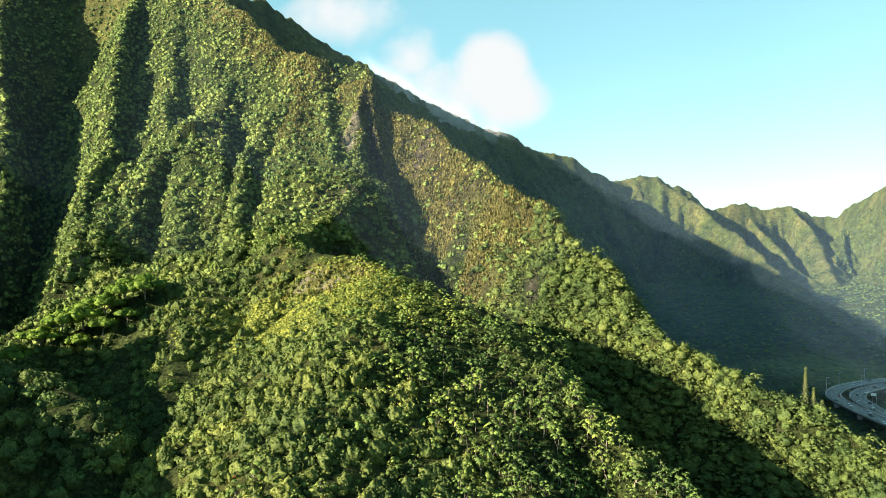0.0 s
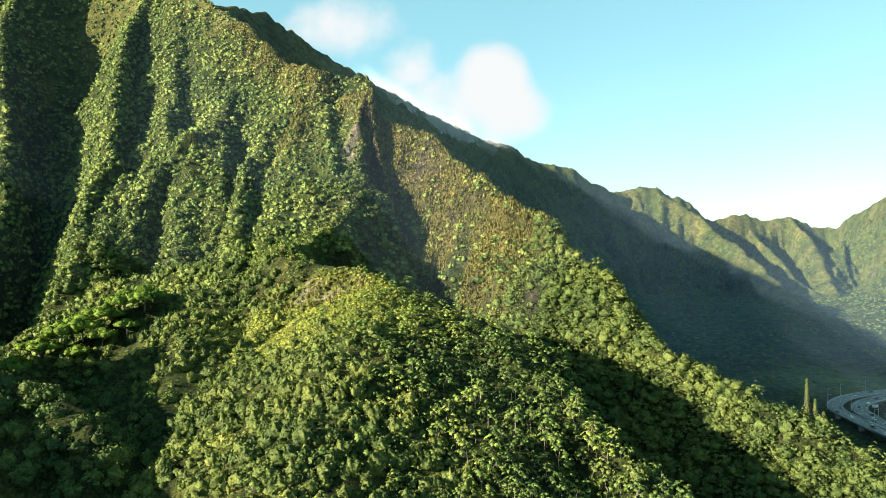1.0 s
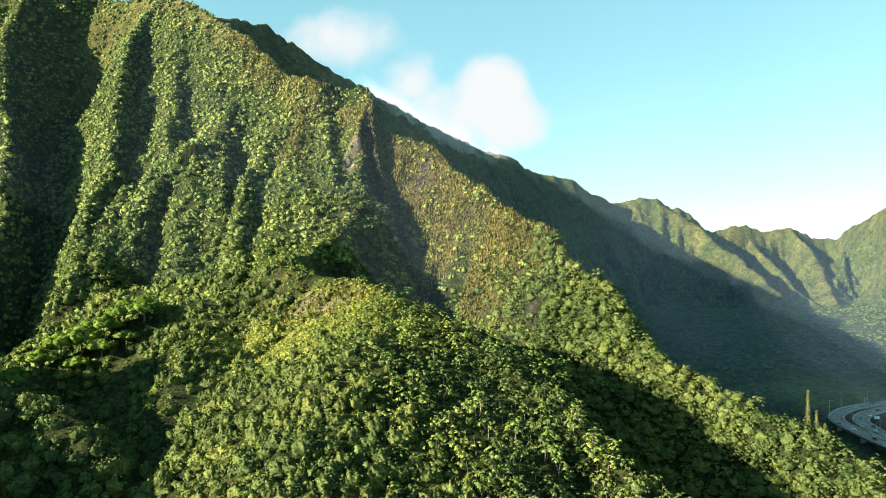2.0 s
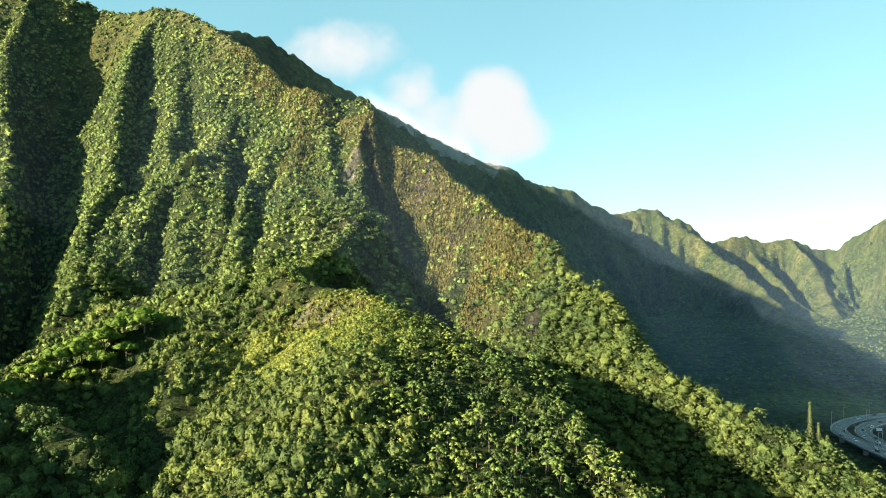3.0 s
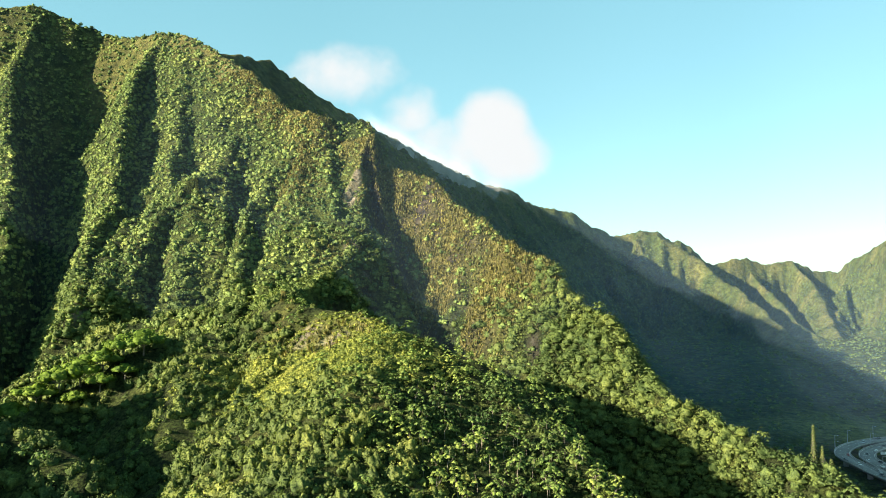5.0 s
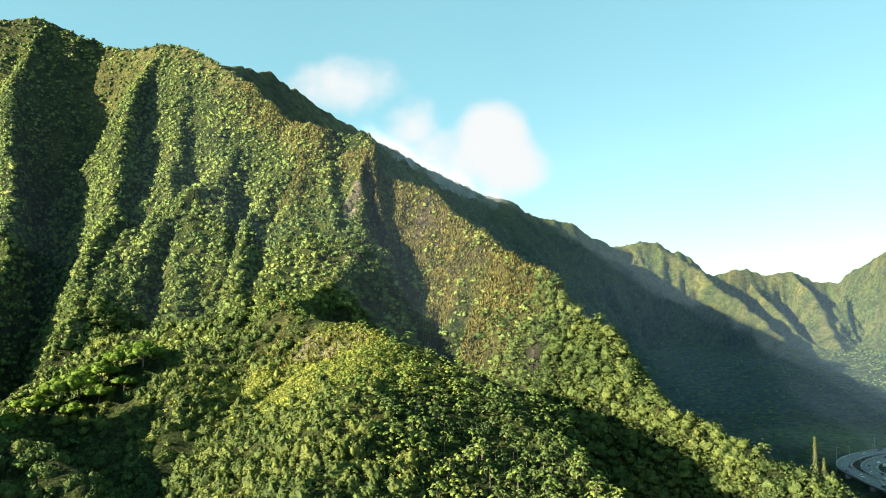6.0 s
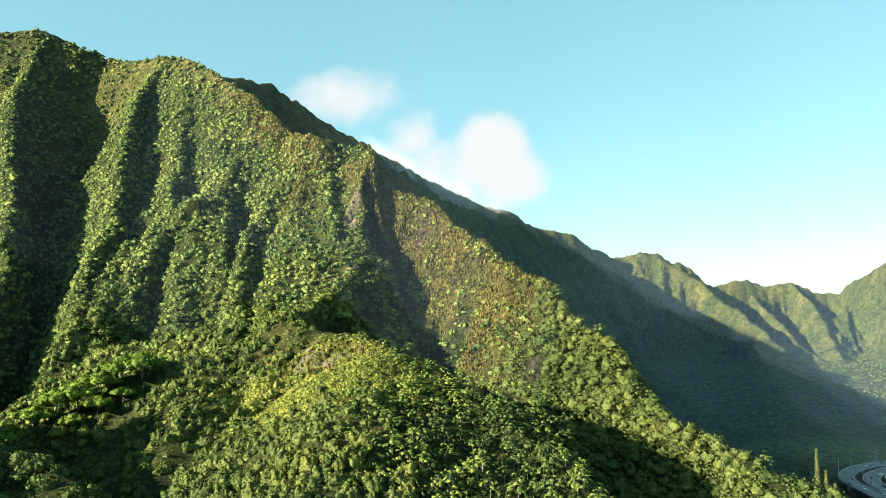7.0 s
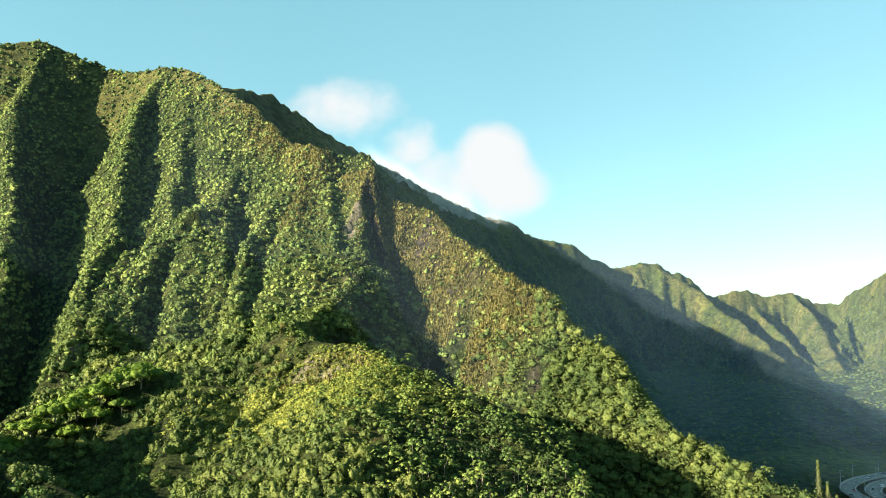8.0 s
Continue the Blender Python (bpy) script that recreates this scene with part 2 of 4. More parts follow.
# ---- the relief ----
# each line of high ground: slope of the flank on its left and on its right, width of the top, and the points that it runs through
RIDGES = {
    "summit_crest": (1.30, 3.00, 3.0, [(-452, 520, 381.6), (-368, 560, 382.3), (-341, 570, 390.4), (-329, 575, 387.0), (-293, 590, 375.8), (-263, 580, 365.5), (-226, 560, 362.9)]),
    "main_crest": (1.30, 1.15, 3.0, [(-226, 560, 362.9), (-220, 600, 372.9), (-215, 640, 375.1), (-200, 680, 386.3), (-191, 700, 386.0), (-185, 720, 395.8), (-167, 765, 388.3), (-129, 850, 376.7), (-96, 945, 376.6), (-40, 1110, 374.4), (16, 1230, 367.0), (72, 1340, 362.1), (140, 1480, 367.1), (209, 1600, 350.6), (266, 1632, 345.3), (301, 1645, 340.1), (362, 1680, 309.9), (408, 1704, 288.7), (454, 1746, 300.6), (490, 1748, 313.5), (540, 1750, 305.2)]),
    "main_crest_far": (1.20, 1.00, 4.0, [(540, 1750, 305.2), (562, 1756, 292.9), (617, 1772, 271.2), (691, 1794, 226.4), (729, 1804, 238.4), (789, 1826, 245.4), (830, 1837, 228.2), (855, 1842, 231.4), (917, 1848, 234.7), (1010, 1870, 213.1), (1030, 1870, 217.6), (1039, 1870, 205.6), (1065, 1794, 248.1), (1069, 1739, 266.1), (1069, 1685, 287.1), (1175, 1576, 370.9), (1341, 1467, 440.5)]),
    "wall_spur": (1.30, 0.80, 5.0, [(484, 1739, 313.8), (547, 1707, 285.9), (604, 1641, 227.5), (634, 1554, 170.7), (647, 1446, 128.6), (635, 1304, 78.4), (613, 1217, 47.3), (582, 1109, 14.0)]),
    "wall_spur_f": (1.20, 0.80, 4.0, [(919, 1848, 237.2), (908, 1739, 184.4), (878, 1609, 132.6), (830, 1511, 85.2), (786, 1370, 25.6), (745, 1217, -18.5)]),
    "wall_spur_b": (1.25, 0.70, 4.0, [(777, 1826, 242.1), (777, 1750, 187.4), (788, 1630, 132.4), (771, 1544, 93.7), (760, 1402, 45.1), (716, 1250, -3.3), (687, 1130, -33.3)]),
    "wall_spur_c": (0.80, 1.20, 4.0, [(1035, 1870, 214.1), (1014, 1783, 173.7), (981, 1630, 119.3), (916, 1489, 68.3), (785, 1174, -12.6)]),
    "wall_spur_d": (0.90, 1.00, 4.0, [(1068, 1685, 288.2), (1012, 1467, 157.7), (883, 1141, 28.2)]),
    "spur_up": (1.35, 1.40, 1.5, [(-218, 560, 362.0), (-196, 545, 350.4), (-175, 528, 336.7), (-141, 500, 310.1), (-124, 482, 290.3), (-101, 462, 271.1), (-87.8, 450.0, 266.9), (-73.9, 444.0, 260.9), (-63.9, 438.0, 246.4), (-50.7, 432.0, 247.2), (-45.2, 430.0, 248.9)]),
    "brown_ridge": (1.30, 2.10, 1.2, [(-45.6, 430.0, 247.2), (-39.7, 433.0, 229.8), (-29.2, 432.0, 227.9), (-15.1, 426.0, 222.4), (-4.7, 416.0, 217.3), (5.2, 402.0, 200.9), (20.4, 384.0, 191.5), (28.5, 369.0, 179.5), (39.0, 356.0, 172.8), (50.0, 343.0, 167.0)]),
    "brown_ridge_low": (1.30, 1.90, 1.2, [(50.0, 343.0, 167.0), (57.5, 330.0, 152.5), (70.8, 318.0, 142.1), (75.3, 310.0, 132.3), (81.4, 300.0, 120.8), (88.1, 290.0, 112.8), (103.6, 275.0, 103.6), (117.1, 265.0, 96.7), (131.8, 256.0, 90.8), (141.0, 250.0, 83.5), (152.5, 240.0, 76.9), (172.5, 220.0, 66.0)]),
    "front_spur": (2.60, 0.30, 1.5, [(-46.3, 430.0, 244.7), (-51.4, 421.0, 224.2), (-52.8, 405.0, 193.8), (-42.3, 398.0, 186.6), (-35.0, 388.0, 179.5), (-39.0, 375.0, 170.9), (-51.2, 355.0, 163.5), (-61.3, 332.0, 156.5), (-70.5, 308.0, 147.4)]),
    "knoll_crest": (1.40, 0.90, 3.0, [(-70.5, 308.0, 149.5), (-70.0, 295.0, 147.0), (-49.9, 276.0, 144.5), (-30.8, 265.0, 141.8), (-21.8, 260.0, 139.0), (-9.0, 252.0, 131.6), (7.0, 239.0, 122.2), (24.7, 225.0, 112.8), (37.4, 214.0, 105.9), (50.4, 197.0, 93.3), (62.6, 181.0, 81.6), (80.2, 160.0, 65.9)]),
    "knoll_spine": (0.42, 0.38, 5.0, [(-22.0, 257.0, 138.5), (-27.0, 228.0, 127.8), (-32.0, 198.0, 117.9), (-35.0, 173.0, 105.1), (-37.0, 151.0, 93.6), (-38.9, 135.0, 86.3), (-37.9, 115.0, 76.8)]),
    "knoll_left": (1.30, 0.90, 4.0, [(-68.8, 290.0, 143.8), (-87.4, 282.0, 138.5), (-105.5, 270.0, 134.2), (-115.1, 262.0, 130.8), (-129.1, 252.0, 121.4), (-140.5, 240.0, 113.0), (-148.4, 234.0, 108.2), (-162.6, 215.0, 97.7)]),
    "knoll_left_spine": (0.80, 1.70, 4.0, [(-61.9, 270.0, 139.0), (-67.1, 228.0, 116.7), (-70.4, 205.0, 105.1), (-75.6, 185.0, 94.4), (-80.9, 165.0, 88.3), (-83.0, 145.0, 81.6)]),
    "knoll_shoulder": (0.32, 0.70, 5.0, [(-95, 278, 138.5), (-93, 257, 131.0), (-89, 238, 122.5), (-86, 222, 114.5), (-82, 205, 105.0)]),
    "base_ridge": (1.00, 1.00, 3.0, [(-88.2, 318.0, 148.6), (-117.9, 322.0, 143.3), (-153.2, 325.0, 136.7), (-167.9, 318.0, 128.0), (-178.4, 305.0, 116.6), (-187.6, 296.0, 109.2), (-207.9, 275.0, 92.0)]),
    "left_mound": (1.10, 1.00, 4.0, [(-228.6, 235.0, 123.3), (-185.5, 222.0, 122.1), (-146.5, 205.0, 121.7), (-110.1, 188.0, 117.2), (-92.1, 178.0, 110.3), (-81.3, 162.0, 94.7)]),
    "left_rib": (3.50, 2.20, 2.0, [(-332, 572, 387.2), (-334, 556, 362.8), (-330, 536, 335.0), (-323, 518, 309.4), (-309, 490, 272.4), (-264.5, 425.0, 221.2), (-233.3, 372.0, 176.0), (-219.0, 330.0, 149.1), (-219.9, 290.0, 135.2)]),
    "rib_a": (3.20, 2.60, 3.5, [(-223, 560, 359.7), (-234, 540, 336.4), (-233, 512, 309.7), (-222, 488, 288.0), (-214, 465, 267.0), (-205.0, 440.0, 239.5), (-193.0, 405.0, 206.0), (-189.0, 372.0, 177.5), (-173.7, 330.0, 146.4)]),
    "rib_b": (3.40, 1.50, 3.5, [(-197, 540, 343.2), (-190, 505, 302.5), (-178, 470, 263.0), (-172.0, 440.0, 235.0), (-163.0, 412.0, 210.0), (-165.0, 398.0, 198.0), (-164.0, 388.0, 191.0)]),
    "rib_b_low": (0.50, 1.70, 3.5, [(-180.4, 395.0, 192.3), (-179.1, 370.0, 172.9), (-168.2, 340.0, 151.8)]),
    "rib_c": (3.20, 1.60, 3.5, [(-168, 520, 325.2), (-153, 480, 279.5), (-141.0, 447.0, 246.0)]),
    "rib_d": (3.20, 1.40, 3.5, [(-138, 492, 297.3), (-136, 468, 267.7), (-135.0, 440.0, 238.9), (-139.9, 425.0, 226.1), (-143.0, 408.0, 210.0), (-160.0, 388.0, 194.0), (-161.5, 372.0, 177.3), (-158.5, 358.0, 162.5), (-160.0, 345.0, 151.0), (-158.0, 332.0, 137.0)]),
    "rib_d_low": (3.40, 0.15, 2.0, [(-141, 428, 224.0), (-131, 418, 219.0), (-124, 398, 199.0), (-118, 376, 178.0), (-115, 362, 166.0), (-113, 350, 150.0), (-112, 338, 130.0)]),
    "rib_e": (1.00, 2.40, 1.5, [(-99, 458, 264.4), (-100.5, 435.0, 237.2), (-105.2, 415.0, 216.8), (-109.6, 393.0, 197.6), (-107.4, 368.0, 178.1), (-99.1, 336.0, 154.5)]),
    "rib_f": (0.12, 0.80, 1.5, [(-87.8, 450.0, 266.1), (-86.7, 412.0, 219.0), (-86.3, 382.0, 189.1), (-86.4, 358.0, 169.2), (-85.0, 336.0, 154.5)]),
    # added out of view on the left, to shade the hollow and mound
    "left_hill": (0.90, 0.90, 4.0, [(-330, 300, 95), (-230, 240, 116), (-200, 215, 132), (-178, 193, 150), (-160, 160, 132), (-142, 120, 122), (-120, 85, 102), (-90, 20, 60)]),
}


def hash01(ix, iy, seed):
    h = (ix.astype(np.int64) * 374761393 + iy.astype(np.int64) * 668265263 + seed * 1442695041) & 0xFFFFFFFF
    h = ((h ^ (h >> 13)) * 1274126177) & 0xFFFFFFFF
    return ((h ^ (h >> 16)) & 0xFFFFFF) / float(0xFFFFFF)


def value_noise(x, y, seed):
    ix, iy = np.floor(x), np.floor(y)
    fx, fy = x - ix, y - iy
    fx, fy = fx * fx * (3 - 2 * fx), fy * fy * (3 - 2 * fy)
    a, b = hash01(ix, iy, seed), hash01(ix + 1, iy, seed)
    c, d = hash01(ix, iy + 1, seed), hash01(ix + 1, iy + 1, seed)
    return (a + (b - a) * fx) * (1 - fy) + (c + (d - c) * fx) * fy


def fbm(x, y, wave, octaves, seed):
    """Rough noise about zero, within about one, with the given longest wave in metres."""
    total, amp, norm = 0.0, 1.0, 0.0
    for k in range(octaves):
        total = total + amp * (2 * value_noise(x / wave + 17.3 * k, y / wave - 9.1 * k, seed + k) - 1)
        norm, amp, wave = norm + amp, amp * 0.55, wave * 0.5
    return total / norm


# height of the growth that covers each line of high ground, taken off the bare soil below it
CANOPY = {"knoll_crest": 0.5, "knoll_spine": 1.0, "knoll_left": 4.0, "knoll_left_spine": 3.6, "left_mound": 4.5, "knoll_shoulder": 4.0, "base_ridge": 3.0,
          "brown_ridge": 1.2, "brown_ridge_low": 2.0, "front_spur": 1.2, "main_crest": 2.5, "main_crest_far": 3.5, "summit_crest": 2.0}
# how far a flank reaches out from its line before it drops away, and how steeply it then drops
REACH = {"rib_f": (39.0, 3.0), "front_spur": (40.0, 1.6), "knoll_spine": (58.0, 1.6), "spur_up": (24.0, 1.6), "rib_d_low": (21.0, 1.8), "rib_b_low": (16.0, 2.5)}
NAMES = list(RIDGES)


def ridge_heights(x, y):
    """Height of the high ground under the lines of RIDGES, each falling away to its two sides; which line it is, and how far from its top."""
    best, which, away = np.full(x.shape, -1e9), np.zeros(x.shape, int), np.zeros(x.shape)
    for number, name in enumerate(NAMES):
        left, right, width, line = RIDGES[name]
        reach, beyond = REACH.get(name, (260.0 if name.startswith(("wall", "main")) else 50.0, 1.6))
        canopy = CANOPY.get(name, 3.0 if name.startswith("wall") else 1.2)
        for (x0, y0, z0), (x1, y1, z1) in zip(line, line[1:]):
            dx, dy = x1 - x0, y1 - y0
            s = np.clip(((x - x0) * dx + (y - y0) * dy) / (dx * dx + dy * dy), 0, 1)
            ox, oy = x - x0 - s * dx, y - y0 - s * dy
            dist = np.sqrt(ox * ox + oy * oy)
            slope = np.where(dx * oy - dy * ox > 0, left, right)
            slope = np.where((s <= 0) | (s >= 1), np.maximum(slope, 1.5), slope)
            if name == "spur_up" and x1 > -76:
                slope = np.where(s >= 1, 5.0, slope)
            if (x1, y1, z1) == line[-1]:
                slope = np.where(s >= 1, np.maximum(slope, 5.0 if name == "spur_up" else 2.5 if name == "summit_crest" else 1.5), slope)
            if (x0, y0, z0) == line[0]:
                slope = np.where(s <= 0, np.maximum(slope, 3.0), slope)
            fall = np.sqrt(dist * dist + width * width) - width
            h = z0 + (z1 - z0) * s - slope * np.minimum(fall, reach) - np.maximum(slope, beyond) * np.maximum(fall - reach, 0) - canopy
            over = h > best
            best, which, away = np.where(over, h, best), np.where(over, number, which), np.where(over, dist, away)
    return best, which, away


def floor_heights(x, y):
    """The valley floor: it lies level by the road and rises gently inland."""
    far = np.clip((y - 700) / 900, 0, 1)
    return 6 + 20 * far + np.clip((y - 640) * 0.06, 0, 28) + 5 * fbm(x, y, 160, 3, 5) + np.clip((-x - 250) * 0.25, 0, 140) + 15 * np.exp(-((x - 335) / 110) ** 2 - ((y - 520) / 170) ** 2)


def relief(x, y, zones=False):
    far = np.clip((y - 500) / 500, 0, 1)
    wx, wy = fbm(x, y, 13, 3, 3) * (1 - far) * 4.0 + fbm(x, y, 70, 3, 6) * far * 9, fbm(x, y, 13, 3, 4) * (1 - far) * 4.0 + fbm(x, y, 70, 3, 7) * far * 9
    h, which, away = ridge_heights(x + wx, y + wy)
    f = floor_heights(x, y)
    which = np.where(h > f, which, len(NAMES))
    k = 6.0
    h = np.maximum(h, f) + k * np.exp(-np.abs(h - f) / k) * 0.4
    dist = np.sqrt(x * x + y * y)
    rough = np.clip(dist / 300.0, 0.5, 5.0)
    cliffs = np.clip((y - 335) / 25, 0, 1) * np.clip((-45 - x) / 15, 0, 1) * np.clip((600 - y) / 50, 0, 1) * np.clip(away / 7, 0, 1)
    h = h + rough * (0.9 * (1 + 1.3 * cliffs) * fbm(x, y, 22, 4, 11) + 0.9 * fbm(x, y, 6, 3, 23)) * np.clip((h - f) / 20 + 0.2, 0.2, 1)
    h = h + 5 * fbm(x, y, 18, 3, 83) * np.clip((y - 560) / 60, 0, 1) * np.clip((1050 - y) / 200, 0, 1) * np.clip((h - f) / 50, 0, 1)
    # the near face is fluted by runnels that lead down it
    lean = x + 0.28 * (y - 400)
    runnel = np.abs(fbm(lean + 5 * fbm(x, y, 30, 2, 33), y * 0.22, 26, 3, 35))
    h = h + (3.0 - 15 * runnel) * np.clip((y - 335) / 25, 0, 1) * np.clip((-52 - x) / 10, 0, 1) * np.clip((590 - y) / 60, 0, 1) * np.clip(away / 9, 0, 1) * 0.55
    # the far walls are fluted by gullies that run down from the crest
    turn = np.clip((x - 250) / 150, 0, 1)
    side, down = 0.43 * x + 0.9 * y, 0.9 * x - 0.43 * y
    front = x - 0.28 * (y - 1800)
    wide, thin = 12 * fbm(x, y, 90, 2, 53), 6 * fbm(x, y, 40, 2, 57)
    flute = np.abs(fbm(side + wide, down * 0.3, 85, 4, 51)) * (1 - turn) + np.abs(fbm(front + wide, y * 0.22, 95, 4, 52)) * turn
    h = h - (34 + 50 * turn) * far * flute * np.clip(away / 70, 0, 1) * np.clip((h - f) / 60, 0, 1)
    cut = np.abs(fbm(side + thin, down * 0.35, 38, 3, 59)) * (1 - turn) + np.abs(fbm(front + thin, y * 0.25, 44, 3, 58)) * turn
    h = h + far * (20 * fbm(x, y, 70, 4, 77) - (24 + 75 * turn) * cut) * np.clip(away / 40, 0.18, 1) * np.clip((h - f) / 50, 0, 1)
    return (h, which, away) if zones else h


def in_zone(which, *names):
    return np.isin(which, [NAMES.index(n) for n in names])


RIBS = [n for n in NAMES if n.startswith("rib_")] + ["spur_up", "left_rib"]
WALLS = [n for n in NAMES if n.startswith(("wall", "main", "summit"))]
KNOLL = ["left_hill", "knoll_crest", "knoll_spine", "knoll_left", "knoll_left_spine", "knoll_shoulder", "left_mound", "base_ridge"]


def dryness(x, y, which, away):
    """How much of the growth is dry, yellow grass: on the open crests and on the upper brown ridge."""
    n = fbm(x, y, 30, 4, 41)
    streak = fbm(0.6 * x - 0.8 * y, (0.8 * x + 0.6 * y) * 0.3, 13, 3, 43)
    brown = in_zone(which, "brown_ridge", "brown_ridge_low") * np.clip((y - 322) / 20, 0, 1) * np.clip(0.8 - away / 70 + 0.7 * n + 0.9 * streak, 0, 1)
    crest = in_zone(which, "spur_up", "front_spur", "rib_f") * np.clip(0.95 - away / 20 + 0.7 * n, 0, 1) * np.clip((y - 392) / 40, 0, 1)
    patch = np.clip(1.6 * np.exp(-(((x + 44) / 15) ** 2 + ((y - 257) / 7) ** 2)) + 0.5 * n, 0, 1) * (np.abs(x + 44) < 30)
    wall = in_zone(which, *WALLS) * np.clip(0.3 - away / 160 + 1.0 * n, 0, 0.7)
    return np.clip(brown + crest + patch + wall, 0, 1)


def spaced(stops):
    """Places along an axis: stretches of (from, to, step)."""
    return np.unique(np.concatenate([np.arange(a, b, step) for a, b, step in stops] + [np.array([stops[-1][1]])]))


def meadow_at(x, y):
    """The grassy slope above the road."""
    return np.clip(1.6 * np.exp(-((x - 415) / 85) ** 2 - ((y - 715) / 80) ** 2) + 0.5 * fbm(x, y, 60, 3, 97) - 0.35, 0, 1)


def low_scrub(x, y):
    """The open top of the knoll, where only low pale scrub grows."""
    return np.clip(2.0 * np.exp(-((x + 44) / 34) ** 2 - ((y - 243) / 20) ** 2) + 0.3 * fbm(x, y, 15, 3, 91) - 0.2, 0, 1)


def build_ground():
    xs = spaced([(-3000, -1000, 200), (-1000, -420, 20), (-420, -240, 3.2), (-240, 140, 1.9), (140, 300, 3.2), (300, 1400, 7.0), (1400, 3600, 120)])
    ys = spaced([(-1500, 0, 60), (0, 110, 10), (110, 160, 4), (160, 470, 2.0), (470, 580, 3.5), (580, 2200, 7.5), (2200, 4600, 150)])
    gx, gy = np.meshgrid(xs, ys)
    gz, which, away = relief(gx, gy, True)
    w, hgt = len(xs), len(ys)
    me = bpy.data.meshes.new("ground")
    idx = np.arange(w * hgt).reshape(hgt, w)
    quads = np.stack([idx[:-1, :-1], idx[:-1, 1:], idx[1:, 1:], idx[1:, :-1]], -1).reshape(-1, 4)
    fill_mesh(me, np.stack([gx, gy, gz], -1).reshape(-1, 3), quads)
    # red: dry grass on the open crests, green: bare rock where it is steepest
    sx, sy = np.gradient(gz, axis=1) / np.gradient(gx, axis=1), np.gradient(gz, axis=0) / np.gradient(gy, axis=0)
    steep = np.sqrt(sx * sx + sy * sy)
    rock = np.clip((steep - 2.2) * 0.7 + 0.7 * fbm(gx, gy, 14, 3, 31), 0, 1) * (in_zone(which, "front_spur", "brown_ridge", "spur_up") * 0.85 + 0.12)
    for bx, by, wide in ((-12.0, 412.0, 9.0), (-3.0, 401.0, 7.0), (-37.0, 402.0, 8.0), (14.0, 380.0, 5.0)):
        rock = np.maximum(rock, np.clip(1.5 * np.exp(-((gx - bx) ** 2 + (gy - by) ** 2) / (wide * wide)) + 0.9 * fbm(gx, gy, 7, 3, 39) - 0.3, 0, 1))
    dry = dryness(gx, gy, which, away)
    # alpha: low ferns and grass, over the meadow, the sunny cliffs and the far walls
    turf = np.clip(0.55 + 0.9 * fbm(gx, gy, 26, 4, 67), 0, 1)
    grassy = np.maximum(low_scrub(gx, gy) * in_zone(which, *KNOLL), turf * (0.3 * in_zone(which, *RIBS) * np.clip((gx + 140) / 50, 0.35, 1) + 0.3 * in_zone(which, *WALLS) + 0.5 * in_zone(which, "front_spur")) * (1 - rock))
    # blue: pale bare patches, on the knoll's brow, at the foot of the fin and of the first rib
    bare = np.zeros_like(dry)
    for bx, by, wide in ((-51.0, 263.0, 6.0), (-41.0, 256.5, 5.0), (-32.0, 258.0, 4.0), (-53.5, 404.0, 5.0), (-52.0, 412.0, 3.0), (-50.0, 372.0, 4.0), (-171.0, 330.0, 4.0), (-80.0, 318.0, 5.0), (-70.0, 316.0, 3.0)):
        bare = np.maximum(bare, np.exp(-((gx - bx) ** 2 + (gy - by) ** 2) / (wide * wide)) + 0.5 * fbm(gx, gy, 6, 3, 37) - 0.25)
    cover = np.stack([dry, rock, np.clip(bare * 1.3, 0, 1), np.maximum(meadow_at(gx, gy), grassy)], -1).reshape(-1, 4)
    me.color_attributes.new("cover", "FLOAT_COLOR", "POINT").data.foreach_set("color", cover.ravel())
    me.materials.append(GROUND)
    me.polygons.foreach_set("use_smooth", np.ones(len(quads), bool))
    return tagged(new("ground", me), "steep valley slopes under dense green scrub and dry grass", "ground", kind="structure")


def fill_mesh(me, verts, quads):
    """A mesh from arrays of corners and of four-sided faces."""
    me.vertices.add(len(verts))
    me.vertices.foreach_set("co", np.ascontiguousarray(verts, dtype=np.float32).ravel())
    me.loops.add(quads.size)
    me.loops.foreach_set("vertex_index", quads.ravel().astype(np.int32))
    me.polygons.add(len(quads))
    me.polygons.foreach_set("loop_start", np.arange(0, quads.size, quads.shape[1], dtype=np.int32))
    me.update(calc_edges=True)


ground = build_ground()


# ---- growth ----
def leaf_quads(centres, along, normal, length, width):
    """Four-cornered leaves: rows of centres, directions of the midrib, face normals, lengths and widths. Gives corners, four a leaf."""
    along = along / np.linalg.norm(along, axis=1)[:, None]
    side = np.cross(along, normal)
    side /= np.linalg.norm(side, axis=1)[:, None] + 1e-9
    a, b = along * (length * 0.5)[:, None], side * (width * 0.5)[:, None]
    return np.stack([centres - a, centres + b * 1.1 - a * 0.1, centres + a, centres - b * 1.1 - a * 0.1], 1).reshape(-1, 3)


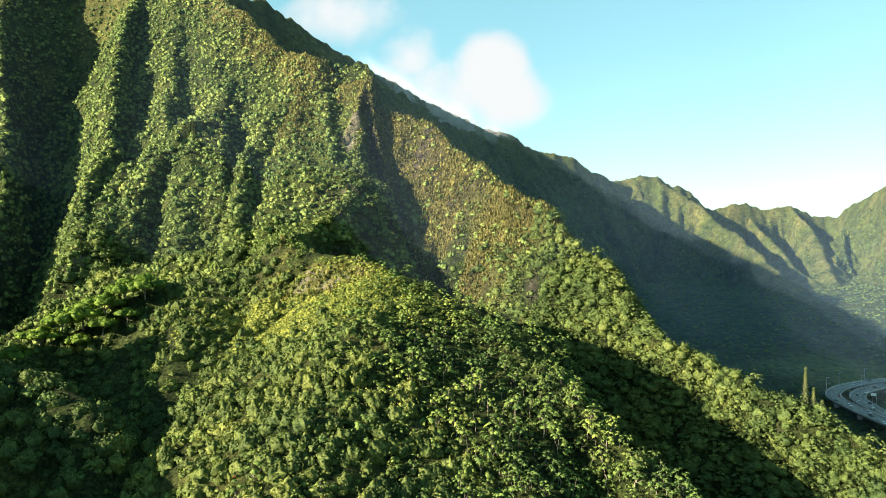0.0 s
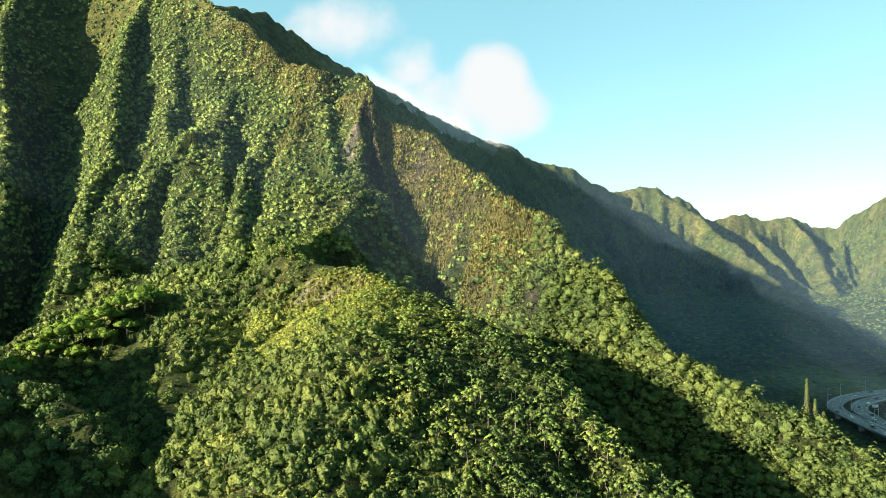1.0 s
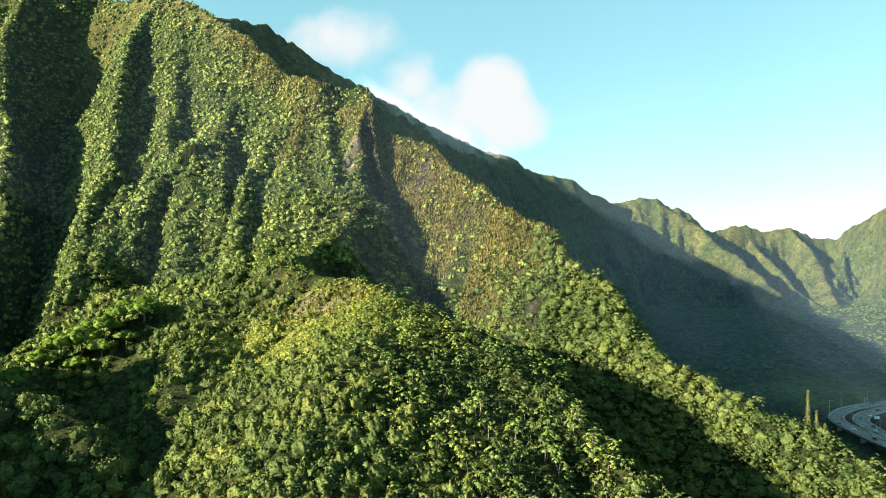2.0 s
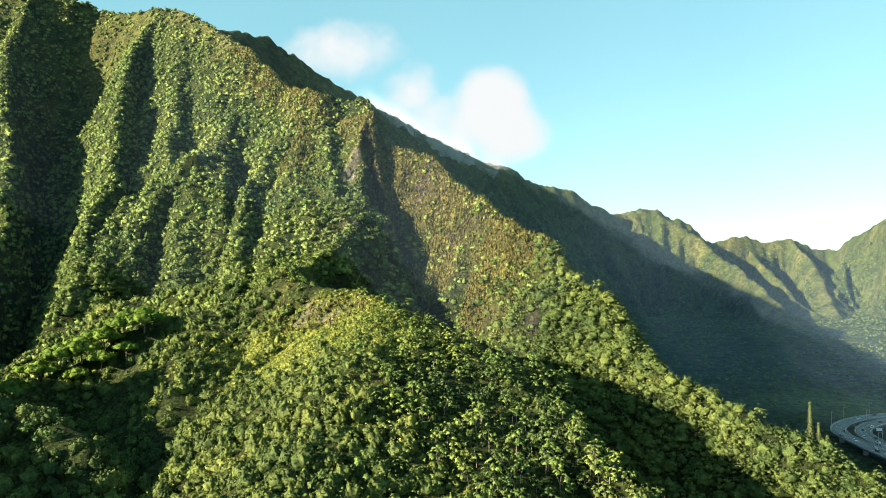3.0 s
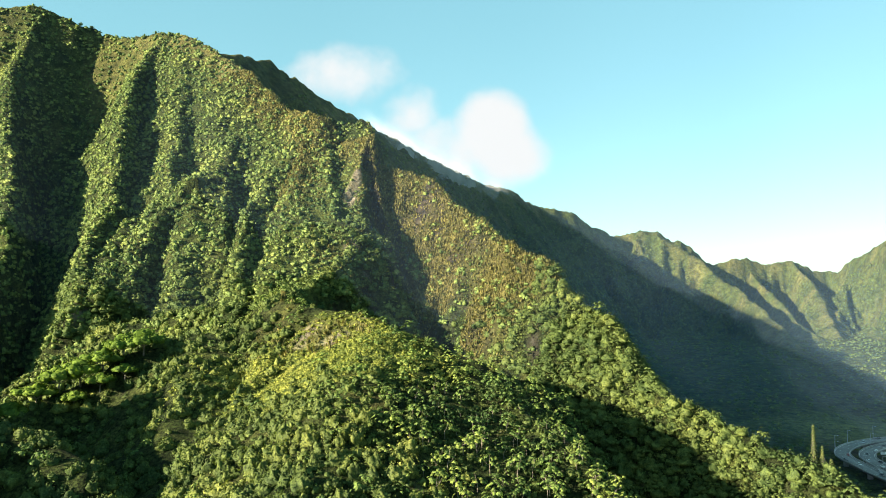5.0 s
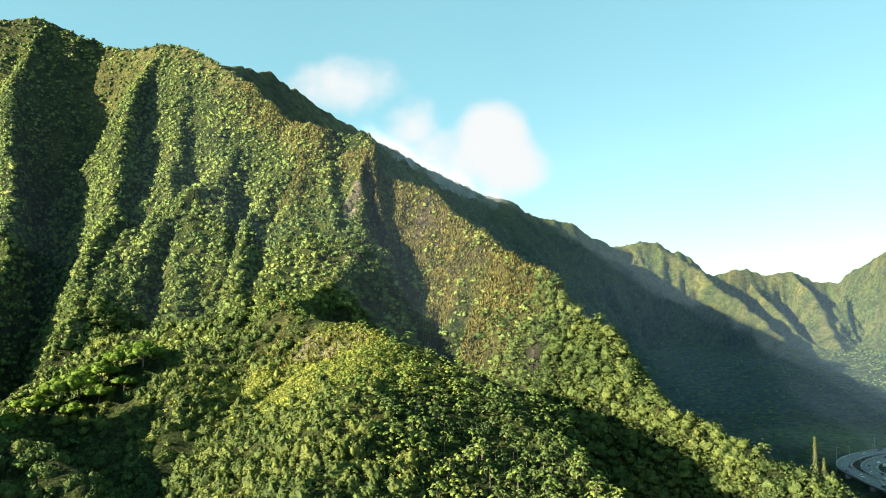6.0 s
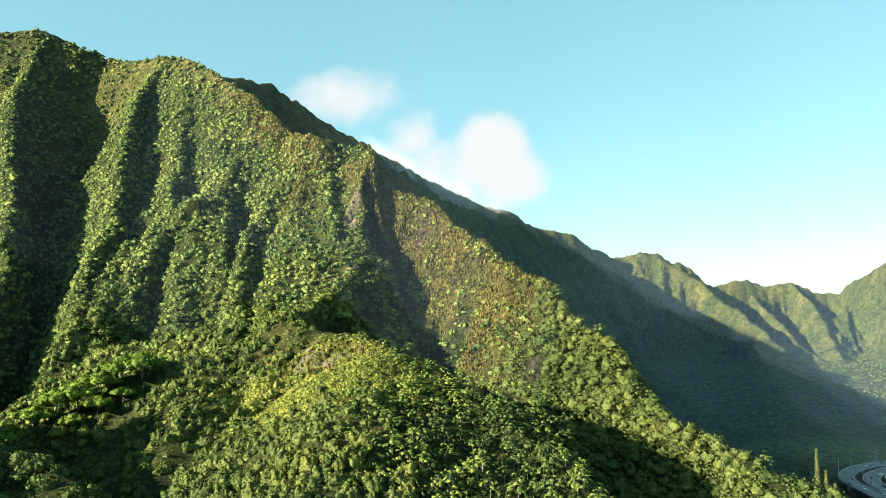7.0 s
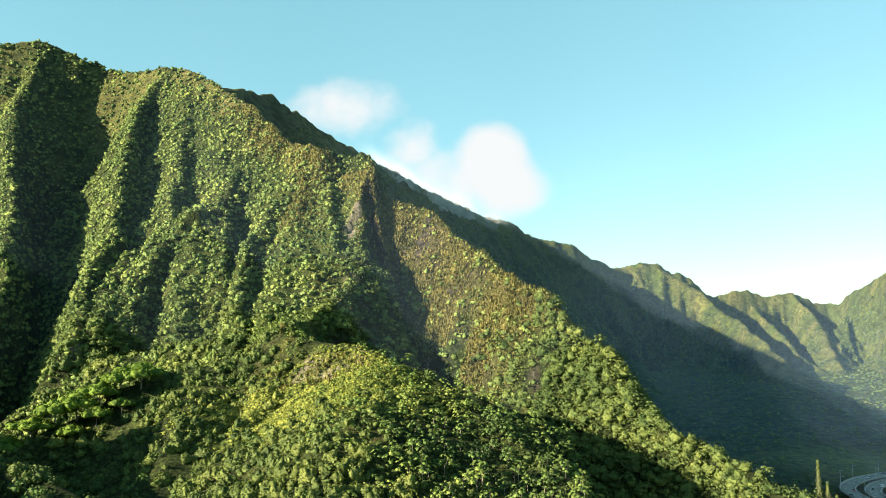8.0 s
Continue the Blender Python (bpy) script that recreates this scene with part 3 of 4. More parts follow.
def soften(verts, dome, share):
    """Turns each leaf's face outwards from its crown, and gives corner normals between the leaf's own and the crown's."""
    v, d = verts.reshape(-1, 4, 3), dome.reshape(-1, 4, 3)
    own = np.cross(v[:, 1] - v[:, 3], v[:, 2] - v[:, 0])
    inward = (own * d.mean(1)).sum(1) < 0
    v, d = np.where(inward[:, None, None], v[:, [0, 3, 2, 1]], v), np.where(inward[:, None, None], d[:, [0, 3, 2, 1]], d)
    own = np.cross(v[:, 1] - v[:, 3], v[:, 2] - v[:, 0])
    own *= (np.sign((own * np.cross(v[:, 1] - v[:, 0], v[:, 2] - v[:, 0])).sum(1)) / (np.linalg.norm(own, axis=1) + 1e-9))[:, None]
    n = d / (np.linalg.norm(d, axis=2)[..., None] + 1e-9) * share + own[:, None] * (1 - share)
    n /= np.linalg.norm(n, axis=2)[..., None] + 1e-9
    return v.reshape(-1, 3), n.reshape(-1, 3)


def leafy_mesh(name, form, mat, share=0.88):
    v, n = soften(form[:, :3], form[:, 3:], share)
    me = bpy.data.meshes.new(name)
    fill_mesh(me, v, np.arange(len(v)).reshape(-1, 4))
    me.polygons.foreach_set("use_smooth", np.ones(len(v) // 4, bool))
    me.attributes.new("custom_normal", "FLOAT_VECTOR", "POINT").data.foreach_set("vector", n.astype(np.float32).ravel())
    me.materials.append(mat)
    return me


def rosette(rng, size, leaves, droop):
    """Leaves that spread like spokes from one twig's end and hang a little."""
    ang = np.arange(leaves) * 2 * np.pi / leaves + rng.uniform(0, 6) + rng.uniform(-0.25, 0.25, leaves)
    drop = droop * rng.uniform(0.4, 1.4, leaves)
    along = np.stack([np.cos(ang), np.sin(ang), -drop], 1)
    normal = np.stack([np.cos(ang) * drop, np.sin(ang) * drop, np.ones(leaves)], 1)
    length = size * rng.uniform(0.8, 1.15, leaves)
    return leaf_quads(along * (length * 0.55)[:, None], along, normal, length, length * 0.62)


def tilt_to(v, n):
    """Turns points v (z up) so that up goes to n."""
    n = n / np.linalg.norm(n)
    t = np.cross(np.array([0.3, 0.9, 0.1]), n)
    t /= np.linalg.norm(t)
    return v @ np.stack([t, np.cross(n, t), n])


def umbrella_crown(rng, radius, height, count, leaves, size):
    """A loose crown of rosettes over a dome, with gaps: corners with the way that each faces; also the twigs' ends."""
    ends, out = [], []
    for k in range(count):
        a, r = k * 2.4 + rng.uniform(-0.4, 0.4), math.sqrt((k + 0.5) / count)
        z = height * (1 - 0.5 * r * r) + rng.normal(0, 0.09) * height
        c = np.array([radius * r * math.cos(a), radius * r * math.sin(a), z])
        n = np.array([math.cos(a) * r * 0.8, math.sin(a) * r * 0.8, 1.0]) + rng.normal(0, 0.15, 3)
        v = tilt_to(rosette(rng, size * rng.uniform(0.75, 1.2), leaves, 0.55), n)
        out.append(np.hstack([v + c, v + 0.55 * size * n]))
        ends.append(c)
    return np.concatenate(out), np.array(ends)


def lumpy(d, heads, power, shape):
    """Places on a crown of several rounded lumps, in the directions d from its heart."""
    lump = np.clip((d @ heads.T).max(-1), 0, 1) ** power
    return d * (0.66 + 0.42 * lump)[..., None] * shape


def bush_crown(rng, leaves, radius, height, size, lumps=6, round_=12, rings=5):
    """A crown like a cauliflower: a lumpy shell of small faces, and sprays of leaves that stand proud of it. Corners with the way that each faces."""
    heads = rng.normal(0, 1, (lumps, 3))
    heads[:, 2] = np.abs(heads[:, 2]) * 0.9
    heads /= np.linalg.norm(heads, axis=1)[:, None]
    power, shape = 1.2 + 0.85 * lumps, np.array([radius, radius, height])

    def place_and_normal(d):
        side = np.cross(d, np.array([0.21, 0.37, 0.9]))
        side /= np.linalg.norm(side, axis=-1)[..., None]
        other, e = np.cross(d, side), 0.06
        p = lumpy(d, heads, power, shape)
        n = np.cross(lumpy(d + e * side, heads, power, shape) - p, lumpy(d + e * other, heads, power, shape) - p)
        n /= np.linalg.norm(n, axis=-1)[..., None] + 1e-9
        return p, n * np.sign((n * d).sum(-1))[..., None]

    turn = np.arange(round_ + 1) % round_ * 2 * np.pi / round_ + rng.uniform(0, 6)
    down = np.linspace(0.02, 1.9, rings + 1)
    d = np.stack([np.sin(down)[:, None] * np.cos(turn), np.sin(down)[:, None] * np.sin(turn), np.cos(down)[:, None] + 0 * turn], -1)
    p, n = place_and_normal(d)
    uneven = rng.uniform(0.8, 1.1, (rings + 1, round_))
    p = p * 0.9 * np.concatenate([uneven, uneven[:, :1]], 1)[..., None]
    corner = lambda a: np.stack([a[:-1, :-1], a[1:, :-1], a[1:, 1:], a[:-1, 1:]], 2).reshape(-1, 3)
    shell = np.hstack([corner(p), corner(n)])
    d = rng.normal(0, 1, (leaves, 3))
    d[:, 2] = np.abs(d[:, 2]) * 1.1 - 0.2
    d /= np.linalg.norm(d, axis=1)[:, None]
    p, n = place_and_normal(d)
    facing = n + rng.normal(0, 0.55, d.shape)
    length = size * rng.uniform(0.6, 1.3, leaves)
    spray = leaf_quads(p * rng.uniform(0.96, 1.15, leaves)[:, None], np.cross(facing, rng.normal(0, 1, d.shape)), facing, length, length * 0.7)
    return np.concatenate([shell, np.hstack([spray, np.repeat(n, 4, 0)])])


def shifted(form, by):
    return form + np.array([*by, 0, 0, 0])


def limbs(rng, ends, trunk_top, foot, thick):
    """A tapered trunk that forks into limbs that reach the twigs' ends, each three-sided."""
    v = []
    def rod(a, b, ra, rb):
        d = (b - a) / np.linalg.norm(b - a)
        s = np.cross(d, np.array([0.31, 0.95, 0.05]))
        s /= np.linalg.norm(s)
        t = np.cross(d, s)
        ring = [math.cos(k * 2.0944) * s + math.sin(k * 2.0944) * t for k in range(3)]
        for k in range(3):
            p, q = ring[k], ring[(k + 1) % 3]
            v.extend([a + p * ra, a + q * ra, b + q * rb, b + p * rb])
    top = np.array([rng.normal(0, 0.12), rng.normal(0, 0.12), trunk_top])
    rod(np.array([0, 0, foot]), top, thick, thick * 0.7)
    for e in ends:
        mid = top + (e - top) * 0.5 + np.array([0, 0, -0.12 * np.linalg.norm(e - top)])
        rod(top, mid, thick * 0.5, thick * 0.38)
        rod(mid, e, thick * 0.38, thick * 0.22)
    return np.array(v)


def turned(v, angle, scale, lift=1.0):
    c, s = np.cos(angle), np.sin(angle)
    return np.stack([v[:, 0] * c - v[:, 1] * s, v[:, 0] * s + v[:, 1] * c, v[:, 2] * lift], 1) * scale


def stand(name, forms, rng, x, y, z, scale, mat, label, category, lift=(0.85, 1.2)):
    """Growth past counting as one mesh: forms set down at many places, each turned and scaled."""
    pick = rng.integers(0, len(forms), len(x))
    parts, domes = [], []
    for k, form in enumerate(forms):
        m = pick == k
        dome = form[None, :, 3:]
        ang, sc, up = rng.uniform(0, 2 * np.pi, m.sum()), scale[m], rng.uniform(lift[0], lift[1], m.sum())
        c, s = np.cos(ang)[:, None], np.sin(ang)[:, None]
        px, py, pz = form[None, :, 0], form[None, :, 1], form[None, :, 2]
        v = np.stack([(px * c - py * s) * sc[:, None] + x[m][:, None], (px * s + py * c) * sc[:, None] + y[m][:, None],
                      pz * (sc * up)[:, None] + z[m][:, None]], -1)
        parts.append(v.reshape(-1, 3))
        domes.append(np.zeros((0, 3)) if mat == BARK else np.stack([dome[..., 0] * c - dome[..., 1] * s, dome[..., 0] * s + dome[..., 1] * c, dome[..., 2] + 0 * c], -1).reshape(-1, 3))
    verts = np.concatenate(parts)
    faces = np.concatenate(domes)
    if mat == BARK:
        me = bpy.data.meshes.new(name)
        fill_mesh(me, verts, np.arange(len(verts)).reshape(-1, 4))
        me.materials.append(mat)
    else:
        me = leafy_mesh(name, np.hstack([verts, faces]), mat)
    return tagged(new(name, me), label, category, kind="stuff")


def sown(rng, box, step, keep):
    """Places on a jittered lattice over box (x0, y0, x1, y1), thinned by keep(x, y, z, which, away, slope, normal y), more of them on steep ground."""
    x0, y0, x1, y1 = box
    half = step / 1.5
    gx, gy = np.meshgrid(np.arange(x0, x1, half), np.arange(y0, y1, half))
    x, y = gx.ravel() + rng.uniform(-half, half, gx.size) * 0.95, gy.ravel() + rng.uniform(-half, half, gx.size) * 0.95
    open_side = (x < 0.67 * y + 12) & (x > -0.67 * y - 45)
    x, y = x[open_side], y[open_side]
    h, which, away = relief(x, y, True)
    e = 1.5
    hx, hy = (relief(x + e, y) - h) / e, (relief(x, y + e) - h) / e
    slope = np.sqrt(hx * hx + hy * hy)
    chance = keep(x, y, h, which, away, slope, -hy / np.sqrt(1 + slope * slope)) * np.clip(np.sqrt(1 + slope * slope), 1, 2.3) / 2.25
    m = rng.uniform(0, 1, x.size) < chance
    return x[m], y[m], h[m], which[m], away[m]


rng = np.random.default_rng(7)
umbrella_forms = [umbrella_crown(rng, 2.6, 4.8, 11, 8, 0.72) for _ in range(6)]
light_forms = [umbrella_crown(rng, 2.5, 4.7, 9, 6, 0.8)[0] for _ in range(6)]
broad_forms = [bush_crown(rng, 72, 2.5, 3.0, 0.6, 16, 12, 5) for _ in range(7)]
ridge_forms = [bush_crown(rng, 76, 2.75, 2.7, 0.58, 14, 9, 4) for _ in range(7)] + [umbrella_crown(rng, 2.5, 4.3, 11, 6, 0.85)[0] for _ in range(3)]
shrub_forms = [bush_crown(rng, 12, 1.3, 1.2, 0.6, 5, 4, 2) for _ in range(8)]
fine_forms = [bush_crown(rng, 24, 1.1, 0.8, 0.4, 6, 4, 2) for _ in range(6)]
mid_forms = [bush_crown(rng, 22, 1.8, 2.1, 0.68, 8, 7, 3) for _ in range(7)]
far_forms = [bush_crown(rng, 5, 3.4, 3.4, 2.6, 5, 4, 2) for _ in range(6)]
tuft_forms = []
for _ in range(5):
    k = 6
    a, lean = rng.uniform(0, 6.28, k), rng.uniform(0.2, 0.7, k)
    along = np.stack([np.cos(a) * lean, np.sin(a) * lean, np.ones(k)], 1)
    length = rng.uniform(0.7, 1.2, k)
    blades = leaf_quads(along * (length * 0.5)[:, None] + rng.normal(0, 0.25, (k, 3)) * np.array([1, 1, 0]), along,
                                 np.stack([-np.sin(a), np.cos(a), np.zeros(k) + 0.3], 1), length, length * 0.3)
    tuft_forms.append(np.hstack([blades, blades + np.array([0, 0, 0.4])]))


def lee(ny):
    return np.where(ny > 0.2, 0.12, 1.0)


# umbrella trees on the sunny right flank of the knoll, broad-leaved trees elsewhere on it
def on_knoll(x, y, h, which, away, slope, ny):
    row = np.abs((y - 262) - 0.56 * (x + 112)) / 1.15
    clear = np.where((row < 3.5) & (x > -152) & (x < -106), 0.05, 1.0) * np.clip(1.25 - 0.45 * right_flank(x, y), 0.5, 1)
    return in_zone(which, *KNOLL) * np.where(x < -60, lee(ny - 0.3), lee(ny)) * clear * (1 - 0.85 * low_scrub(x, y)) * np.clip(0.95 + 1.4 * fbm(x, y, 9, 3, 15), 0.5, 1) * np.clip(1 - 1.2 * dryness(x, y, which, away), 0, 1)


def right_flank(x, y):
    """Share of umbrella trees among the growth of the knoll."""
    return np.clip(0.15 + (x + 30 + 0.5 * (y - 200)) / 45 + 0.5 * fbm(x, y, 25, 3, 61), 0.05, 0.95)


x, y, z, which, away = sown(rng, (-185, 135, 125, 330), 3.3, on_knoll)
umbrella = rng.uniform(0, 1, x.size) < right_flank(x, y)


def part(name, verts, mat, parent, label=""):
    """One mesh of four-sided faces as a part of a thing."""
    if name == "crown":
        me = leafy_mesh(name, verts, mat)
    else:
        me = bpy.data.meshes.new(name)
        fill_mesh(me, verts, np.arange(len(verts)).reshape(-1, 4))
        me.materials.append(mat)
    ob = new(name, me)
    ob.parent = parent
    return tagged(ob, label) if label else ob


def tree_thing(name, crown, wood, mat, label, group):
    base = tagged(new(name), label, "tree", group)
    part("trunk", wood, BARK, base)
    part("crown", crown, mat, base)
    return base


def planted(models, rng, x, y, z, scale):
    """A model or its copy at each place; the first of each model stands at the first places."""
    for k in range(len(x)):
        m = Matrix.LocRotScale((x[k], y[k], z[k]), Euler((0, 0, rng.uniform(0, 6.28))), Vector((1, 1, rng.uniform(0.9, 1.15))) * scale[k])
        if k < len(models):
            models[k].matrix_basis = m
        else:
            copy_thing(models[k % len(models)], Matrix.LocRotScale(m.translation, m.to_quaternion(), None) @ Matrix.Identity(4)).scale = m.to_scale()


near = y < 186
size = rng.uniform(0.45, 1.35, x.size) * np.where(y > 205, 0.86, 1.0)
chosen = np.nonzero(near & umbrella & (x > -75))[0][:290]
models = []
for crown, ends in umbrella_forms:
    models.append(tree_thing("umbrella_tree", crown, limbs(rng, ends[::2], 1.9, -0.6, 0.12), TREE,
                             "slender umbrella tree with pale limbs and whorled green leaves", "umbrella trees on the knoll"))
for k in (1, 4):
    heads = rosette(rng, 0.5, 6, -0.9) + umbrella_forms[k][1][0] + np.array([0, 0, 0.25])
    part("flower_head", heads, RED, models[k], "dull red flower heads above the leaves")
planted(models, rng, x[chosen], y[chosen], z[chosen], size[chosen])
left = umbrella.copy()
left[chosen] = False
stand("umbrella_tree_wood", light_forms, rng, x[left], y[left], z[left], size[left], TREE,
      "dense wood of umbrella trees with whorled leaves", "trees")
wood_forms = [limbs(rng, ends[1::5], 1.9, -0.6, 0.12) for _, ends in umbrella_forms]
lit = left & (x > -10) & (y < 225)
stand("umbrella_tree_trunks", wood_forms, rng, x[lit], y[lit], z[lit], size[lit] * 0.93, BARK, "pale slender trunks among umbrella trees", "trunks")
broad = ~umbrella
chosen = np.nonzero(near & broad & (x > -100))[0][:280]
models = []
for crown in broad_forms:
    ends = crown[-160::30, :3] * 0.8
    models.append(tree_thing("broadleaf_tree", crown, limbs(rng, ends[ends[:, 2] > 0.9], 0.9, -0.8, 0.16), SHRUB,
                             "low dense broad-leaved tree with a rounded crown", "broad-leaved trees on the knoll"))
planted(models, rng, x[chosen], y[chosen], z[chosen] - 0.4, size[chosen])
broad[chosen] = False
stand("broadleaf_wood", broad_forms, rng, x[broad], y[broad], z[broad] - 0.4, size[broad], SHRUB,
      "dense low broad-leaved wood on a knoll", "trees")
xs_, ys_, zs_, _, _ = sown(rng, (-130, 195, 40, 285), 1.1, lambda x, y, h, which, away, slope, ny: in_zone(which, *KNOLL) * low_scrub(x, y) * (1 - 0.9 * np.exp(-((x + 44) / 13) ** 2 - ((y - 257) / 6) ** 2)))
stand("knoll_scrub", fine_forms, rng, xs_, ys_, zs_ - 0.1, rng.uniform(0.6, 1.3, xs_.size), PALE, "low yellow-green scrub on the open top of a knoll", "shrubs")
xu, yu, zu, _, _ = sown(rng, (-75, 140, 110, 245), 2.9, lambda x, y, h, which, away, slope, ny: in_zone(which, *KNOLL) * lee(ny) * (1 - low_scrub(x, y)))
stand("undergrowth", shrub_forms, rng, xu, yu, zu - 0.1, rng.uniform(0.7, 1.5, xu.size), WOOD, "dark green undergrowth between umbrella trees", "shrubs")
# a row of bright green spreading trees along the shoulder of the knoll
spread_forms = []
for k in range(3):
    crown = np.concatenate([shifted(bush_crown(rng, 60, 2.6, 2.0, 0.6, 9, 14, 5), (2.9 * math.cos(a), 2.9 * math.sin(a), 3.0 + rng.uniform(-0.5, 0.5)))
                            for a in (0.3, 1.6, 2.9, 4.3, 5.5)] + [shifted(bush_crown(rng, 60, 3.0, 2.2, 0.6, 9, 14, 5), (0, 0, 3.9))])
    ends = np.array([[2.6 * math.cos(a), 2.6 * math.sin(a), 3.6] for a in (0.3, 1.6, 2.9, 4.3, 5.5)])
    spread_forms.append(tree_thing("spreading_tree", crown, limbs(rng, ends, 1.6, -1.0, 0.28), BRIGHT,
                                   "spreading tree with a dense bright green crown", "bright trees on the shoulder"))
sx = np.array([-111.0, -117.0, -123.0, -129.0, -135.0, -141.0, -147.0, -114.0, -121.0, -128.0])
sy = np.array([261.0, 258.0, 255.0, 251.5, 248.0, 245.0, 241.0, 253.0, 249.0, 245.0])
planted(spread_forms, rng, sx, sy, relief(sx, sy) + 0.6, np.array([1.5, 1.35, 1.45, 1.5, 1.4, 1.45, 1.35, 0.95, 1.0, 0.95]))
# wood on the lower end of the long ridge, in the valley below it and round the foot of the face
def in_valley(x, y, h, which, away, slope, ny):
    low = in_zone(which, "brown_ridge_low") + in_zone(which, "brown_ridge") * np.clip((350 - y) / 25 + away / 60 + 0.6 * fbm(x, y, 20, 3, 71), 0, 1)
    spur = in_zone(which, "front_spur") * np.clip((405 - y) / 15, 0, 1) + in_zone(which, *RIBS) * np.clip((np.where(x < -100, 366, 340) - y) / 12, 0, 1) + in_zone(which, "rib_f") * (away > 33) * (y < 392)
    return (low + spur + (which == len(NAMES)) * 0.5) * np.where(ny > 0.1, 0.1, 1.0)


x, y, z, which, away = sown(rng, (-200, 175, 260, 410), 4.7, in_valley)
more = sown(rng, (20, 205, 250, 345), 3.5, lambda x, y, h, which, away, slope, ny: in_zone(which, "brown_ridge_low") * (ny < 0.2) * np.where(away < 25, 1.0, 0.4))
x, y, z = (np.concatenate([a, b]) for a, b in zip((x, y, z), more[:3]))
stand("ridge_wood", ridge_forms, rng, x, y, z - 0.5, rng.uniform(0.7, 1.4, x.size), WOOD, "sunlit wood along a descending ridge", "trees")
xr, yr, zr, _, _ = sown(rng, (20, 205, 250, 345), 2.5, lambda x, y, h, which, away, slope, ny: in_zone(which, "brown_ridge_low") * (ny < 0.2) * np.where(away < 30, 1.0, 0.3))
stand("ridge_undergrowth", shrub_forms, rng, xr, yr, zr - 0.2, rng.uniform(0.7, 1.5, xr.size), WOOD, "low green growth between trees on a ridge", "shrubs")


# scrub over the ribbed face, the rocky spur and the upper ridge
def on_face(x, y, h, which, away, slope, ny):
    face = in_zone(which, *RIBS) * np.where((slope > 2.6) & (x > -75), np.where(x > -44, 0.15, 0.6), 1.0) + in_zone(which, "summit_crest", "main_crest", "base_ridge") * 0.8
    spare = in_zone(which, "brown_ridge", "front_spur") * np.clip(1.0 + 1.3 * fbm(x, y, 14, 3, 81), 0.35, 1) * np.where(slope > 2.3, 0.2, 1.0)
    return (face + spare) * lee(ny) * np.clip(1.1 - 0.62 * dryness(x, y, which, away), 0.1, 1) * (1 - 0.85 * np.exp(-((x + 10) / 9) ** 2 - ((y - 409) / 8) ** 2))


x, y, z, which, away = sown(rng, (-395, 290, 150, 590), 2.7, on_face)
fin = (np.abs(x + 45) < 16) & (np.abs(y - 420) < 26)
big = rng.uniform(0, 1, x.size) < (0.2 * (away > 1.5) + 0.06) * ~fin
stand("cliff_scrub", shrub_forms, rng, x[~big], y[~big], z[~big] - 0.2, (rng.uniform(0.45, 1.1, (~big).sum()) ** 2 * 1.45 + 0.25) * np.where(fin[~big], 0.7, 1.0), FERN, "thick green scrub on steep ribbed cliffs", "shrubs")
stand("cliff_bushes", mid_forms, rng, x[big], y[big], z[big] - 0.4, rng.uniform(0.45, 1.35, big.sum()), FERN, "rounded bushes clinging to steep cliffs", "shrubs")


# far woods on the valley wall and floor
def on_wall(x, y, h, which, away, slope, ny):
    return (in_zone(which, *WALLS) + 0.7 * (which == len(NAMES))) * lee(ny) * (1 - 0.93 * meadow_at(x, y))


x, y, z, which, away = sown(rng, (-150, 430, 1180, 2050), 11.0, on_wall)
stand("far_wood", far_forms, rng, x, y, z - 0.5, rng.uniform(0.45, 1.2, x.size) * np.where(in_zone(which, *WALLS) & (away < 25), 0.5, 1.0), FAR_LEAF, "distant woods and scrub on a valley wall", "trees")


# dry grass on the open crests
def on_grass(x, y, h, which, away, slope, ny):
    return dryness(x, y, which, away) * lee(ny) * np.where(y < 300, 0.3, 1.0) * (1 - 0.8 * np.exp(-((x + 10) / 9) ** 2 - ((y - 409) / 8) ** 2))


x, y, z, which, away = sown(rng, (-260, 235, 160, 500), 1.0, on_grass)
xd, yd, zd, _, _ = sown(rng, (-75, 315, 110, 450), 2.1, lambda x, y, h, which, away, slope, ny: in_zone(which, "brown_ridge", "brown_ridge_low", "front_spur", "spur_up") * lee(ny) * np.clip(dryness(x, y, which, away) * 0.35, 0, 1))
stand("dry_scrub", fine_forms, rng, xd, yd, zd - 0.15, rng.uniform(0.4, 1.0, xd.size), STRAW, "dry brown scrub on an open ridge", "shrubs")
stand("dry_grass", tuft_forms, rng, x, y, z - 0.1, rng.uniform(0.9, 2.0, x.size), STRAW, "dry yellow grass on an open crest", "grass")


